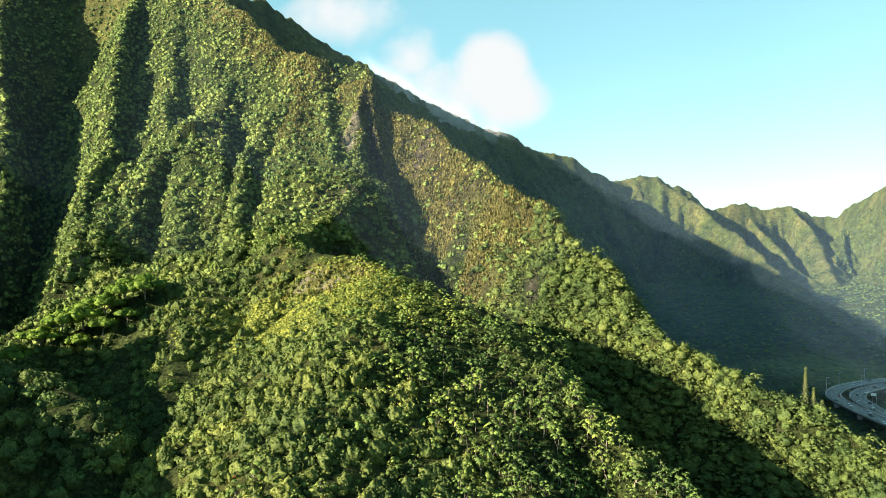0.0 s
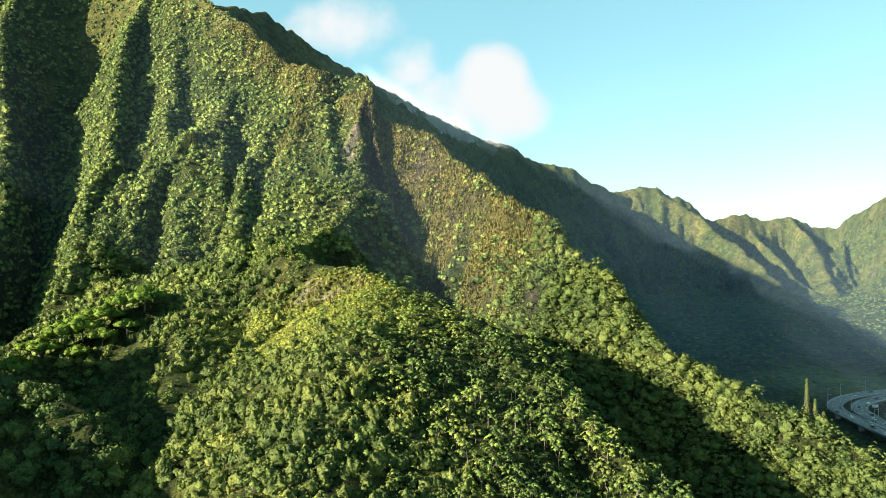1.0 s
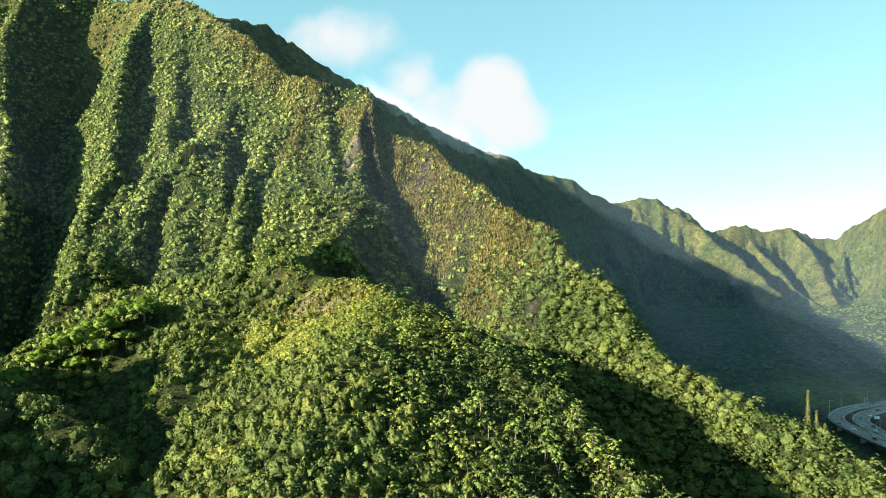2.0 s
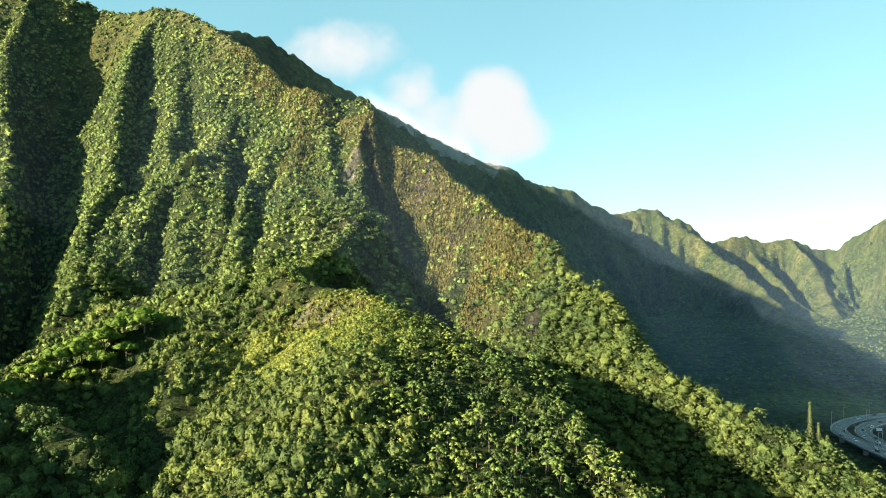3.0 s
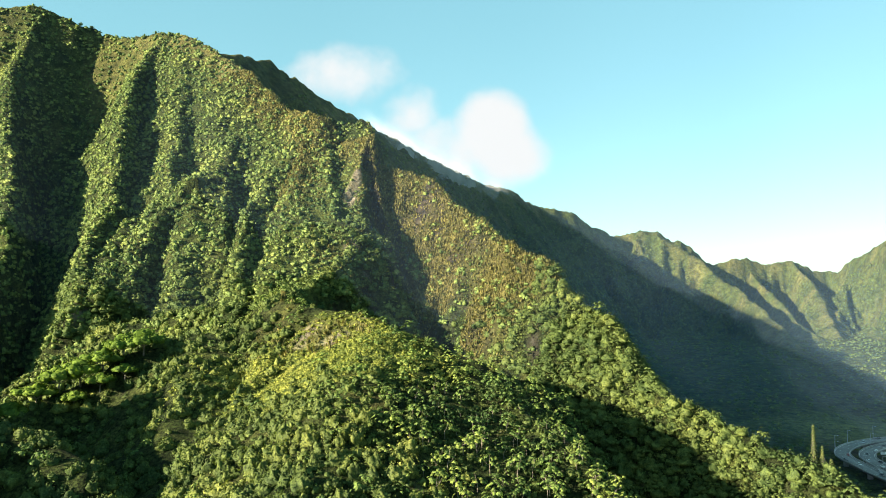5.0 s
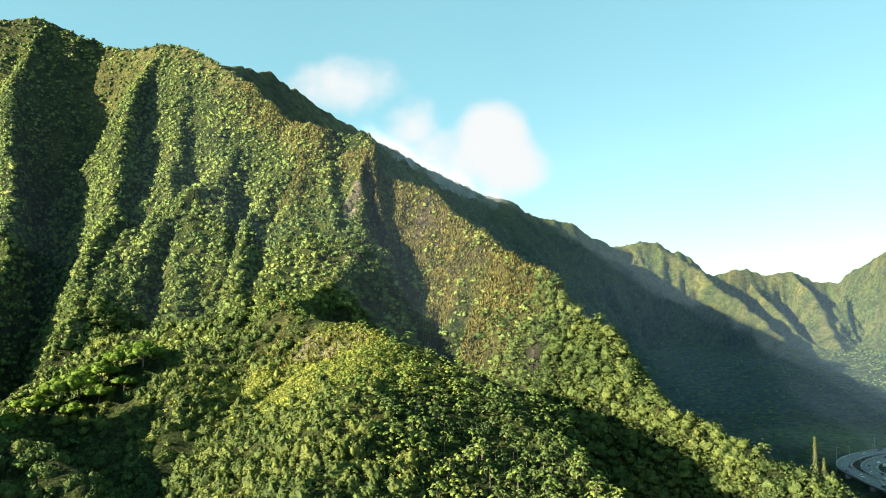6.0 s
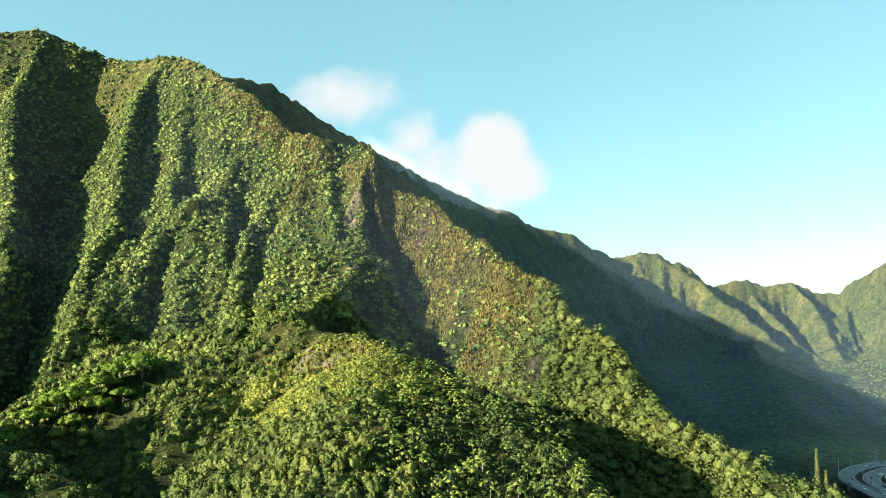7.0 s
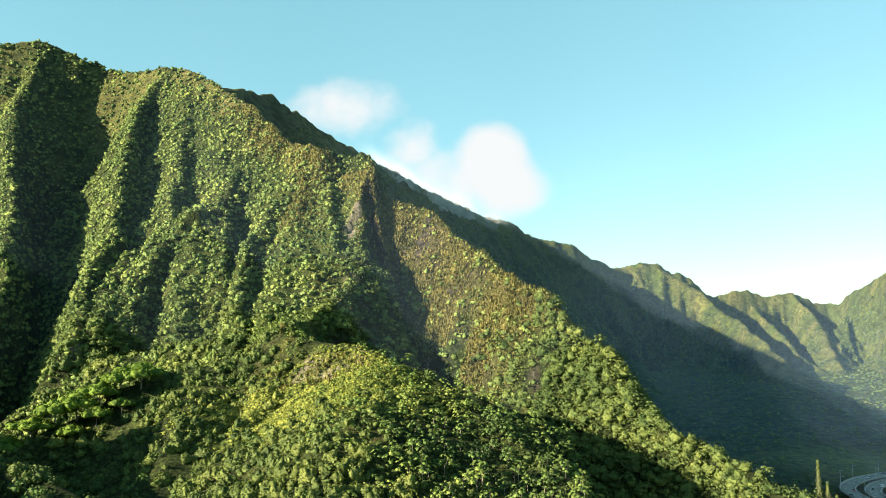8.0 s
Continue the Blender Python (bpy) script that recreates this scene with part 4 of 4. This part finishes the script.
# ---- mist on the back crest ----
def mist_material():
    m, n, l = material("mist")
    uv = n.new("ShaderNodeUVMap")
    xyz = n.new("ShaderNodeSeparateXYZ")
    l.new(uv.outputs[0], xyz.inputs[0])
    def fade(socket, a, b):
        r = n.new("ShaderNodeMapRange")
        r.interpolation_type = "SMOOTHSTEP"
        r.inputs["From Min"].default_value, r.inputs["From Max"].default_value = a, b
        l.new(socket, r.inputs["Value"])
        return r.outputs["Result"]
    def times(a, b):
        q = n.new("ShaderNodeMath")
        q.operation = "MULTIPLY"
        l.new(a, q.inputs[0])
        if isinstance(b, float):
            q.inputs[1].default_value = b
        else:
            l.new(b, q.inputs[1])
        return q.outputs[0]
    wisp = fade(noise_at(n, l, 0.009, 3, 0.5), 0.2, 0.62)
    alpha = times(times(fade(xyz.outputs["Y"], 0.0, 0.8), fade(xyz.outputs["Y"], 1.0, 0.55)), times(fade(xyz.outputs["X"], 0.0, 0.3), fade(xyz.outputs["X"], 1.0, 0.8)))
    alpha = times(times(alpha, wisp), 0.5)
    white, back, clear = n.new("ShaderNodeBsdfDiffuse"), n.new("ShaderNodeBsdfTranslucent"), n.new("ShaderNodeBsdfTransparent")
    white.inputs["Color"].default_value = back.inputs["Color"].default_value = (0.8, 0.82, 0.9, 1)
    half, mix = n.new("ShaderNodeMixShader"), n.new("ShaderNodeMixShader")
    l.new(white.outputs[0], half.inputs[1]), l.new(back.outputs[0], half.inputs[2])
    l.new(alpha, mix.inputs[0]), l.new(clear.outputs[0], mix.inputs[1]), l.new(half.outputs[0], mix.inputs[2])
    out = n.new("ShaderNodeOutputMaterial")
    l.new(mix.outputs[0], out.inputs["Surface"])
    return m


def build_mist():
    """Thin veils of cloud, one behind another, that lie along the crest and hang over it on both sides."""
    line = np.array(RIDGES["main_crest"][3])
    line = line[(line[:, 1] > 800) & (line[:, 1] < 1500)]
    along = np.linspace(0, 1, 60)
    t = np.linspace(0, 1, len(line))
    cx, cy, cz = (np.interp(along, t, line[:, k]) for k in range(3))
    up = np.linspace(0, 1, 14)
    verts, quads, uvs = [], [], []
    for k in range(2):
        out = 3 + 20 * k
        tall = 84 + 10 * k
        for i in range(60):
            for v in up:
                wave = 5 * math.sin(i * 0.17 + 2.1 * k) + 2 * math.sin(i * 0.41 + k)
                verts.append((cx[i] + 0.9 * (out + wave * (0.4 + v)), cy[i] - 0.43 * (out + wave), cz[i] - 24 - 0.45 * out + tall * (v - 0.5)))
        base = k * 60 * 14
        for i in range(59):
            for j in range(13):
                q = base + i * 14 + j
                quads.append((q, q + 14, q + 15, q + 1))
                uvs.extend([(i / 59, j / 13), ((i + 1) / 59, j / 13), ((i + 1) / 59, (j + 1) / 13), (i / 59, (j + 1) / 13)])
    me = bpy.data.meshes.new("mist")
    fill_mesh(me, np.array(verts), np.array(quads))
    me.uv_layers.new(name="UVMap").data.foreach_set("uv", np.array(uvs).ravel())
    me.polygons.foreach_set("use_smooth", np.ones(len(quads), bool))
    me.materials.append(mist_material())
    return tagged(new("mist", me), "thin white cloud spilling over the shaded crest", "cloud", kind="stuff")


build_mist()


# ---- the road in the valley ----
ROAD_Z = 24.5
NEAR_LANES = [(300, 380), (300, 459), (300, 490), (302, 515), (305, 540), (315, 562), (334, 582), (361, 599), (391, 610), (476, 630), (646, 655)]
FAR_LANES = [(312, 380), (312, 459), (312, 490), (316, 515), (322, 540), (333, 558), (351, 574), (374, 588), (398, 597), (480, 615), (648, 640)]


def plain(name, base, rough, grain, metal=0.0, spread=0.35):
    """A surface with grain at the given scale and broader stains."""
    m, n, l = material(name)
    bsdf = n.new("ShaderNodeBsdfPrincipled")
    bsdf.inputs["Roughness"].default_value, bsdf.inputs["Metallic"].default_value = rough, metal
    low, high = tuple(c * (1 - spread) for c in base), tuple(min(1, c * (1 + spread)) for c in base)
    fine = ramp(n, l, noise_at(n, l, grain, 5), [(0.3, low), (0.7, high)])
    stain = ramp(n, l, noise_at(n, l, grain * 0.07, 3), [(0.3, (0.8, 0.8, 0.8)), (0.7, (1.15, 1.15, 1.15))])
    l.new(mixed(n, l, 1.0, fine, stain, "MULTIPLY"), bsdf.inputs["Base Color"])
    out = n.new("ShaderNodeOutputMaterial")
    l.new(bsdf.outputs[0], out.inputs["Surface"])
    return m


ASPHALT = plain("worn_asphalt", (0.14, 0.135, 0.13), 0.9, 1.5)
CONCRETE = plain("weathered_concrete", (0.3, 0.29, 0.27), 0.9, 0.8)
PAINT = plain("road_paint", (0.7, 0.69, 0.65), 0.7, 2.0, 0.0, 0.12)
STEEL = plain("galvanised_steel", (0.4, 0.41, 0.42), 0.5, 3.0, 0.6, 0.15)
TYRE = plain("tyre_rubber", (0.02, 0.02, 0.02), 0.8, 9.0)
GLASS = plain("dark_car_glass", (0.02, 0.025, 0.03), 0.1, 4.0, 0.0, 0.1)
SIGN = plain("white_sign_face", (0.8, 0.8, 0.78), 0.5, 2.0, 0.0, 0.06)


def smooth_line(points, step):
    """Even places along a smooth curve through the points, with the direction at each."""
    p = np.array(points, float)
    out = []
    for k in range(len(p) - 1):
        a, b, c, d = p[max(k - 1, 0)], p[k], p[k + 1], p[min(k + 2, len(p) - 1)]
        n = max(2, int(np.linalg.norm(c - b) / step))
        for t in np.linspace(0, 1, n, endpoint=False):
            out.append(0.5 * (2 * b + (c - a) * t + (2 * a - 5 * b + 4 * c - d) * t * t + (3 * b - a - 3 * c + d) * t ** 3))
    out = np.array(out + [p[-1]])
    way = np.gradient(out, axis=0)
    return out, way / np.linalg.norm(way, axis=1)[:, None]


def strip(name, line, way, profile, mat, parent=None, dashes=None):
    """A closed cross-section (offset to the right, height) drawn along a line; dashes: keep only every so many steps of it."""
    right = np.stack([way[:, 1], -way[:, 0]], 1)
    ring = len(profile)
    verts = np.array([(line[i, 0] + right[i, 0] * o, line[i, 1] + right[i, 1] * o, ROAD_Z + h) for i in range(len(line)) for o, h in profile])
    quads = [(i * ring + j, i * ring + (j + 1) % ring, (i + 1) * ring + (j + 1) % ring, (i + 1) * ring + j)
             for i in range(len(line) - 1) if dashes is None or i % dashes[0] < dashes[1] for j in range(ring)]
    me = bpy.data.meshes.new(name)
    fill_mesh(me, verts, np.array(quads))
    me.materials.append(mat)
    ob = new(name, me)
    ob.parent = parent
    return ob


def box_verts(x0, y0, z0, x1, y1, z1, taper=0.0):
    """The six faces of a block, whose top is drawn in by taper."""
    a = [(x0, y0, z0), (x1, y0, z0), (x1, y1, z0), (x0, y1, z0)]
    b = [(x0 + taper, y0 + taper, z1), (x1 - taper, y0 + taper, z1), (x1 - taper, y1 - taper, z1), (x0 + taper, y1 - taper, z1)]
    faces = [a[::-1], b] + [[a[k], a[(k + 1) % 4], b[(k + 1) % 4], b[k]] for k in range(4)]
    return np.array([v for f in faces for v in f], float)


def round_verts(r0, r1, z0, z1, sides=10, centre=(0.0, 0.0)):
    """A tapered round bar, upright."""
    v = []
    for k in range(sides):
        a, b = 2 * math.pi * k / sides, 2 * math.pi * (k + 1) / sides
        p, q = (math.cos(a), math.sin(a)), (math.cos(b), math.sin(b))
        v += [(centre[0] + p[0] * r0, centre[1] + p[1] * r0, z0), (centre[0] + q[0] * r0, centre[1] + q[1] * r0, z0),
              (centre[0] + q[0] * r1, centre[1] + q[1] * r1, z1), (centre[0] + p[0] * r1, centre[1] + p[1] * r1, z1)]
        v += [(centre[0] + p[0] * r1, centre[1] + p[1] * r1, z1), (centre[0] + q[0] * r1, centre[1] + q[1] * r1, z1), (centre[0], centre[1], z1), (centre[0], centre[1], z1 + 0.001)]
    return np.array(v, float)


def carriageway(points, label):
    """One half of the motorway, on piers: deck, parapets, lane lines."""
    line, way = smooth_line(points, 3.0)
    deck = strip("road", line, way, [(-5.6, 0), (5.6, 0), (5.6, -0.5), (3.4, -2.0), (-3.4, -2.0), (-5.6, -0.5)], ASPHALT)
    tagged(deck, label, "road", kind="structure")
    for side in (-1, 1):
        o = side * 5.42
        strip("parapet", line, way, [(o - 0.17, 0.004), (o - 0.17, 0.95), (o + 0.17, 0.95), (o + 0.17, 0.004)], CONCRETE, deck)
        o = side * 4.9
        strip("edge_line", line, way, [(o - 0.12, 0.005), (o + 0.12, 0.005), (o + 0.12, 0.009), (o - 0.12, 0.009)], PAINT, deck)
    for o in (-1.75, 1.75):
        strip("lane_line", line, way, [(o - 0.1, 0.005), (o + 0.1, 0.005), (o + 0.1, 0.009), (o - 0.1, 0.009)], PAINT, deck, (4, 1))
    for i in range(4, len(line) - 4, 12):
        foot = float(relief(line[i:i + 1, 0], line[i:i + 1, 1])[0]) - 1.0
        pier = part("pier", box_verts(-1.6, -0.9, foot - ROAD_Z, 1.6, 0.9, -2.0), CONCRETE, deck)
        pier.matrix_basis = Matrix.Translation((line[i, 0], line[i, 1], ROAD_Z)) @ Matrix.Rotation(math.atan2(way[i, 1], way[i, 0]) - math.pi / 2, 4, "Z")
    return line, way


near_road = carriageway(NEAR_LANES, "grey motorway carriageway with concrete parapets curving through a valley")
far_road = carriageway(FAR_LANES, "grey motorway carriageway with concrete parapets beside its twin")


def car(paint, label, length, width, tall, van=False):
    base = tagged(new("van" if van else "car"), label, "van" if van else "car", "vehicles on the motorway")
    l, w = length / 2, width / 2
    part("body", np.concatenate([box_verts(-w, -l, 0.28, w, l, 0.62, 0.02), box_verts(-w + 0.02, -l + 0.02, 0.62, w - 0.02, l - 0.02, tall * 0.6, 0.1)]), paint, base)
    back, front = (-l + 0.1, l * 0.55) if van else (-l * 0.75, l * 0.35)
    part("cabin", box_verts(-w + 0.1, back, tall * 0.6, w - 0.1, front, tall - 0.06, 0.22), GLASS, base, "dark glazed cabin")
    part("roof", box_verts(-w + 0.3, back + 0.2, tall - 0.06, w - 0.3, front - 0.2, tall, 0.05), paint, base)
    for sx in (-1, 1):
        for sy in (-1, 1):
            wheel = part("wheel", round_verts(0.33, 0.33, -0.1, 0.1, 12), TYRE, base)
            wheel.matrix_basis = Matrix.Translation((sx * (w - 0.1), sy * l * 0.62, 0.33)) @ Matrix.Rotation(math.pi / 2, 4, "Y")
        part("headlight", box_verts(sx * w * 0.7 - 0.16, l - 0.02, 0.55, sx * w * 0.7 + 0.16, l + 0.02, 0.7), SIGN, base)
    return base


def car_paint(name, colour):
    return plain(name, colour, 0.35, 6.0, 0.0, 0.05)


fleet = [car(car_paint("white_paint", (0.75, 0.75, 0.73)), "white car on the motorway", 4.6, 1.8, 1.45),
         car(car_paint("silver_paint", (0.45, 0.46, 0.47)), "silver car on the motorway", 4.5, 1.8, 1.5),
         car(car_paint("dark_paint", (0.03, 0.035, 0.04)), "black car on the motorway", 4.6, 1.85, 1.5),
         car(car_paint("van_paint", (0.7, 0.7, 0.68)), "white van on the motorway", 5.4, 1.95, 2.1, True),
         car(car_paint("red_paint", (0.3, 0.03, 0.025)), "dark red car on the motorway", 4.4, 1.78, 1.46)]


def on_road(road, y, lane, back=False):
    """The pose of a vehicle on a carriageway where it passes y, on a lane."""
    line, way = road
    i = int(np.argmin(np.abs(line[:, 1] - y)))
    x, yy = line[i, 0] + way[i, 1] * lane, line[i, 1] - way[i, 0] * lane
    turn = math.atan2(way[i, 1], way[i, 0]) - math.pi / 2 + (math.pi if back else 0)
    return Matrix.Translation((x, yy, ROAD_Z + 0.01)) @ Matrix.Rotation(turn, 4, "Z")


places = [(near_road, 470, -3.4, 0), (near_road, 488, 0, 2), (near_road, 497, 3.4, 1), (near_road, 519, 0, 0), (near_road, 531, -3.4, 2), (near_road, 548, 3.4, 4),
          (near_road, 592, 0, 1), (near_road, 604, -3.4, 2), (far_road, 476, 3.4, 3), (far_road, 493, 0, 1), (far_road, 503, -3.4, 2), (far_road, 511, 0, 0),
          (far_road, 524, 3.4, 2), (far_road, 529, -3.4, 1), (far_road, 552, 0, 2), (far_road, 565, 3.4, 0), (far_road, 580, 0, 2), (far_road, 591, -3.4, 4)]
used = set()
for road, at, lane, kind in places:
    m = on_road(road, at, lane, road is near_road)
    if kind in used:
        copy_thing(fleet[kind], m)
    else:
        fleet[kind].matrix_basis = m
        used.add(kind)


def street_lamp():
    base = tagged(new("street_lamp"), "tall grey steel street lamp beside the motorway", "street lamp", "lamps along the motorway")
    part("pole", round_verts(0.16, 0.09, 0.0, 11.5), STEEL, base)
    arm = part("arm", box_verts(0.0, -0.05, 11.2, 2.2, 0.05, 11.32), STEEL, base)
    part("lamp_head", box_verts(1.7, -0.16, 11.08, 2.6, 0.16, 11.24, 0.04), STEEL, arm)
    return base


lamp = street_lamp()
for k, (road, at, side) in enumerate([(near_road, 500, -5.9), (near_road, 545, -5.9), (near_road, 566, -5.9), (near_road, 585, -5.9), (near_road, 603, -5.9),
                                      (far_road, 497, -6.0), (far_road, 540, -6.0), (far_road, 574, -6.0)]):
    m = on_road(road, at, side)
    m.translation.z = ROAD_Z - 0.5
    if k == 0:
        lamp.matrix_basis = m
    else:
        copy_thing(lamp, m)


def road_sign():
    """A white panel on a post and a bracket; its lettering cannot be read."""
    base = tagged(new("road_sign"), "white rectangular road sign on a steel post", "road sign")
    part("post", round_verts(0.2, 0.16, -22.0, 7.5), STEEL, base)
    part("bracket", box_verts(-3.6, -0.08, 6.6, 0.1, 0.08, 6.8), STEEL, base)
    panel = part("panel", box_verts(-4.4, -0.2, 5.2, -0.5, -0.09, 7.2), SIGN, base, "white sign panel")
    for k in range(2):
        part("text_bar", box_verts(-4.0, -0.215, 6.5 - 0.75 * k, -1.0 - 0.5 * k, -0.201, 6.72 - 0.75 * k), GLASS, panel)
    return base


road_sign().matrix_basis = Matrix.Translation((328.5, 528, ROAD_Z))


# ---- the columnar pine on the long ridge ----
def column_pine(tall, wide, seed):
    r = np.random.default_rng(seed)
    out = []
    for k in range(int(tall * 7)):
        h = 1.0 + (tall - 1.0) * (k + r.uniform(0, 1)) / (tall * 7)
        a, reach = k * 2.4, wide * (1.05 - 0.85 * h / tall) * r.uniform(0.4, 1.15)
        c = np.array([math.cos(a) * reach, math.sin(a) * reach, h])
        n = np.array([math.cos(a), math.sin(a), 0.9])
        v = tilt_to(rosette(r, 0.55, 5, 0.3), n)
        out.append(np.hstack([v + c, v + 0.5 * n]))
    ends = np.array([[wide * 0.5 * math.cos(a), wide * 0.5 * math.sin(a), 1.5 + 0.15 * a * tall / 3] for a in np.arange(0, 12, 1.3)])
    return np.concatenate(out), limbs(r, ends, tall * 0.9, -1.0, 0.16)


PINE = leaf_material("pine_needles", (0.05, 0.07, 0.03), (0.085, 0.11, 0.045), (0.115, 0.14, 0.055))
for px_, py_, tall, wide in ((136.3, 262.0, 22.0, 1.9), (139.6, 262.5, 17.0, 2.3), (142.0, 261.0, 14.0, 2.5)):
    crown, wood = column_pine(tall, wide, int(tall))
    tree = tree_thing("column_pine", crown, wood, PINE, "narrow olive-green pine standing out above the ridge wood", "pines on the ridge")
    tree.location = (px_, py_, float(relief(np.array([px_]), np.array([py_]))[0]))


# ---- blue sheets in place of haze over the valley ----
def haze_material(name, density):
    """A sheer sheet with haze put into its blue tint; it thins out upwards and towards its sides."""
    m, n, l = material(name)
    uv = n.new("ShaderNodeUVMap")
    xyz = n.new("ShaderNodeSeparateXYZ")
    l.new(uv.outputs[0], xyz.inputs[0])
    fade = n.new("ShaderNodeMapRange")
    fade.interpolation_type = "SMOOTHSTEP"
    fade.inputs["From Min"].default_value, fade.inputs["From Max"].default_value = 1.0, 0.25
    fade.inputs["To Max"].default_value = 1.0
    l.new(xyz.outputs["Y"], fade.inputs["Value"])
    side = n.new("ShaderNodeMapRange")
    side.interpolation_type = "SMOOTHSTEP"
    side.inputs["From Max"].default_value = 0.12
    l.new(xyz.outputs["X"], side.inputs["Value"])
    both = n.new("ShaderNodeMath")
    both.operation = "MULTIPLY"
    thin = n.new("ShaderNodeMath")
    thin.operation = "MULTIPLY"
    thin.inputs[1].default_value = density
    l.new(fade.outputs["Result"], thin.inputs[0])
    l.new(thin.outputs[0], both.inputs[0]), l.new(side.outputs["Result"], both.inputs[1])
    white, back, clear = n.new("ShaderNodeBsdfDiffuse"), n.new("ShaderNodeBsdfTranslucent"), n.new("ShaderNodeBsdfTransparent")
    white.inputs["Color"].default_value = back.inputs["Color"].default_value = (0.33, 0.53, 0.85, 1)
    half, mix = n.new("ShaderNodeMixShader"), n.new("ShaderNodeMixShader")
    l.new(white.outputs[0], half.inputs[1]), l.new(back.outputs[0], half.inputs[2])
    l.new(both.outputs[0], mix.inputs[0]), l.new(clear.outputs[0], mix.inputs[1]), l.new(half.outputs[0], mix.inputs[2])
    out = n.new("ShaderNodeOutputMaterial")
    l.new(mix.outputs[0], out.inputs["Surface"])
    return m


def build_haze(layers, x0, widen, mat, label):
    """Thin sheets that imitate haze, one behind another: distance and top of each."""
    verts, quads, uvs = [], [], []
    for k, (y, top) in enumerate(layers):
        for i in range(49):
            x = x0 + (widen + y) * i / 48
            for j in range(2):
                verts.append((x, y + 0.045 * y * math.sin(i * 0.37 + 1.7 * k) + 0.02 * y * math.sin(i * 1.13 + k), 0 if j == 0 else top))
        for i in range(48):
            q = k * 98 + i * 2
            quads.append((q, q + 2, q + 3, q + 1))
            uvs.extend([(i / 48, 0), ((i + 1) / 48, 0), ((i + 1) / 48, 1), (i / 48, 1)])
    me = bpy.data.meshes.new("haze")
    fill_mesh(me, np.array(verts, float), np.array(quads))
    me.uv_layers.new(name="UVMap").data.foreach_set("uv", np.array(uvs).ravel())
    me.materials.append(mat)
    ob = tagged(new("haze", me), label, "haze", kind="stuff")
    ob.visible_shadow = False
    return ob


# aerial haze as tinted sheets; the second set lifts the dark slopes
build_haze([(610, 330), (690, 335), (800, 345)], -200, 1700, haze_material("valley_haze", 0.034), "sheer blue sheets standing in for haze across the valley")
build_haze([(330, 460), (385, 470)], -520, 620, haze_material("slope_haze", 0.011), "faint blue sheets standing in for haze before the ribbed face")
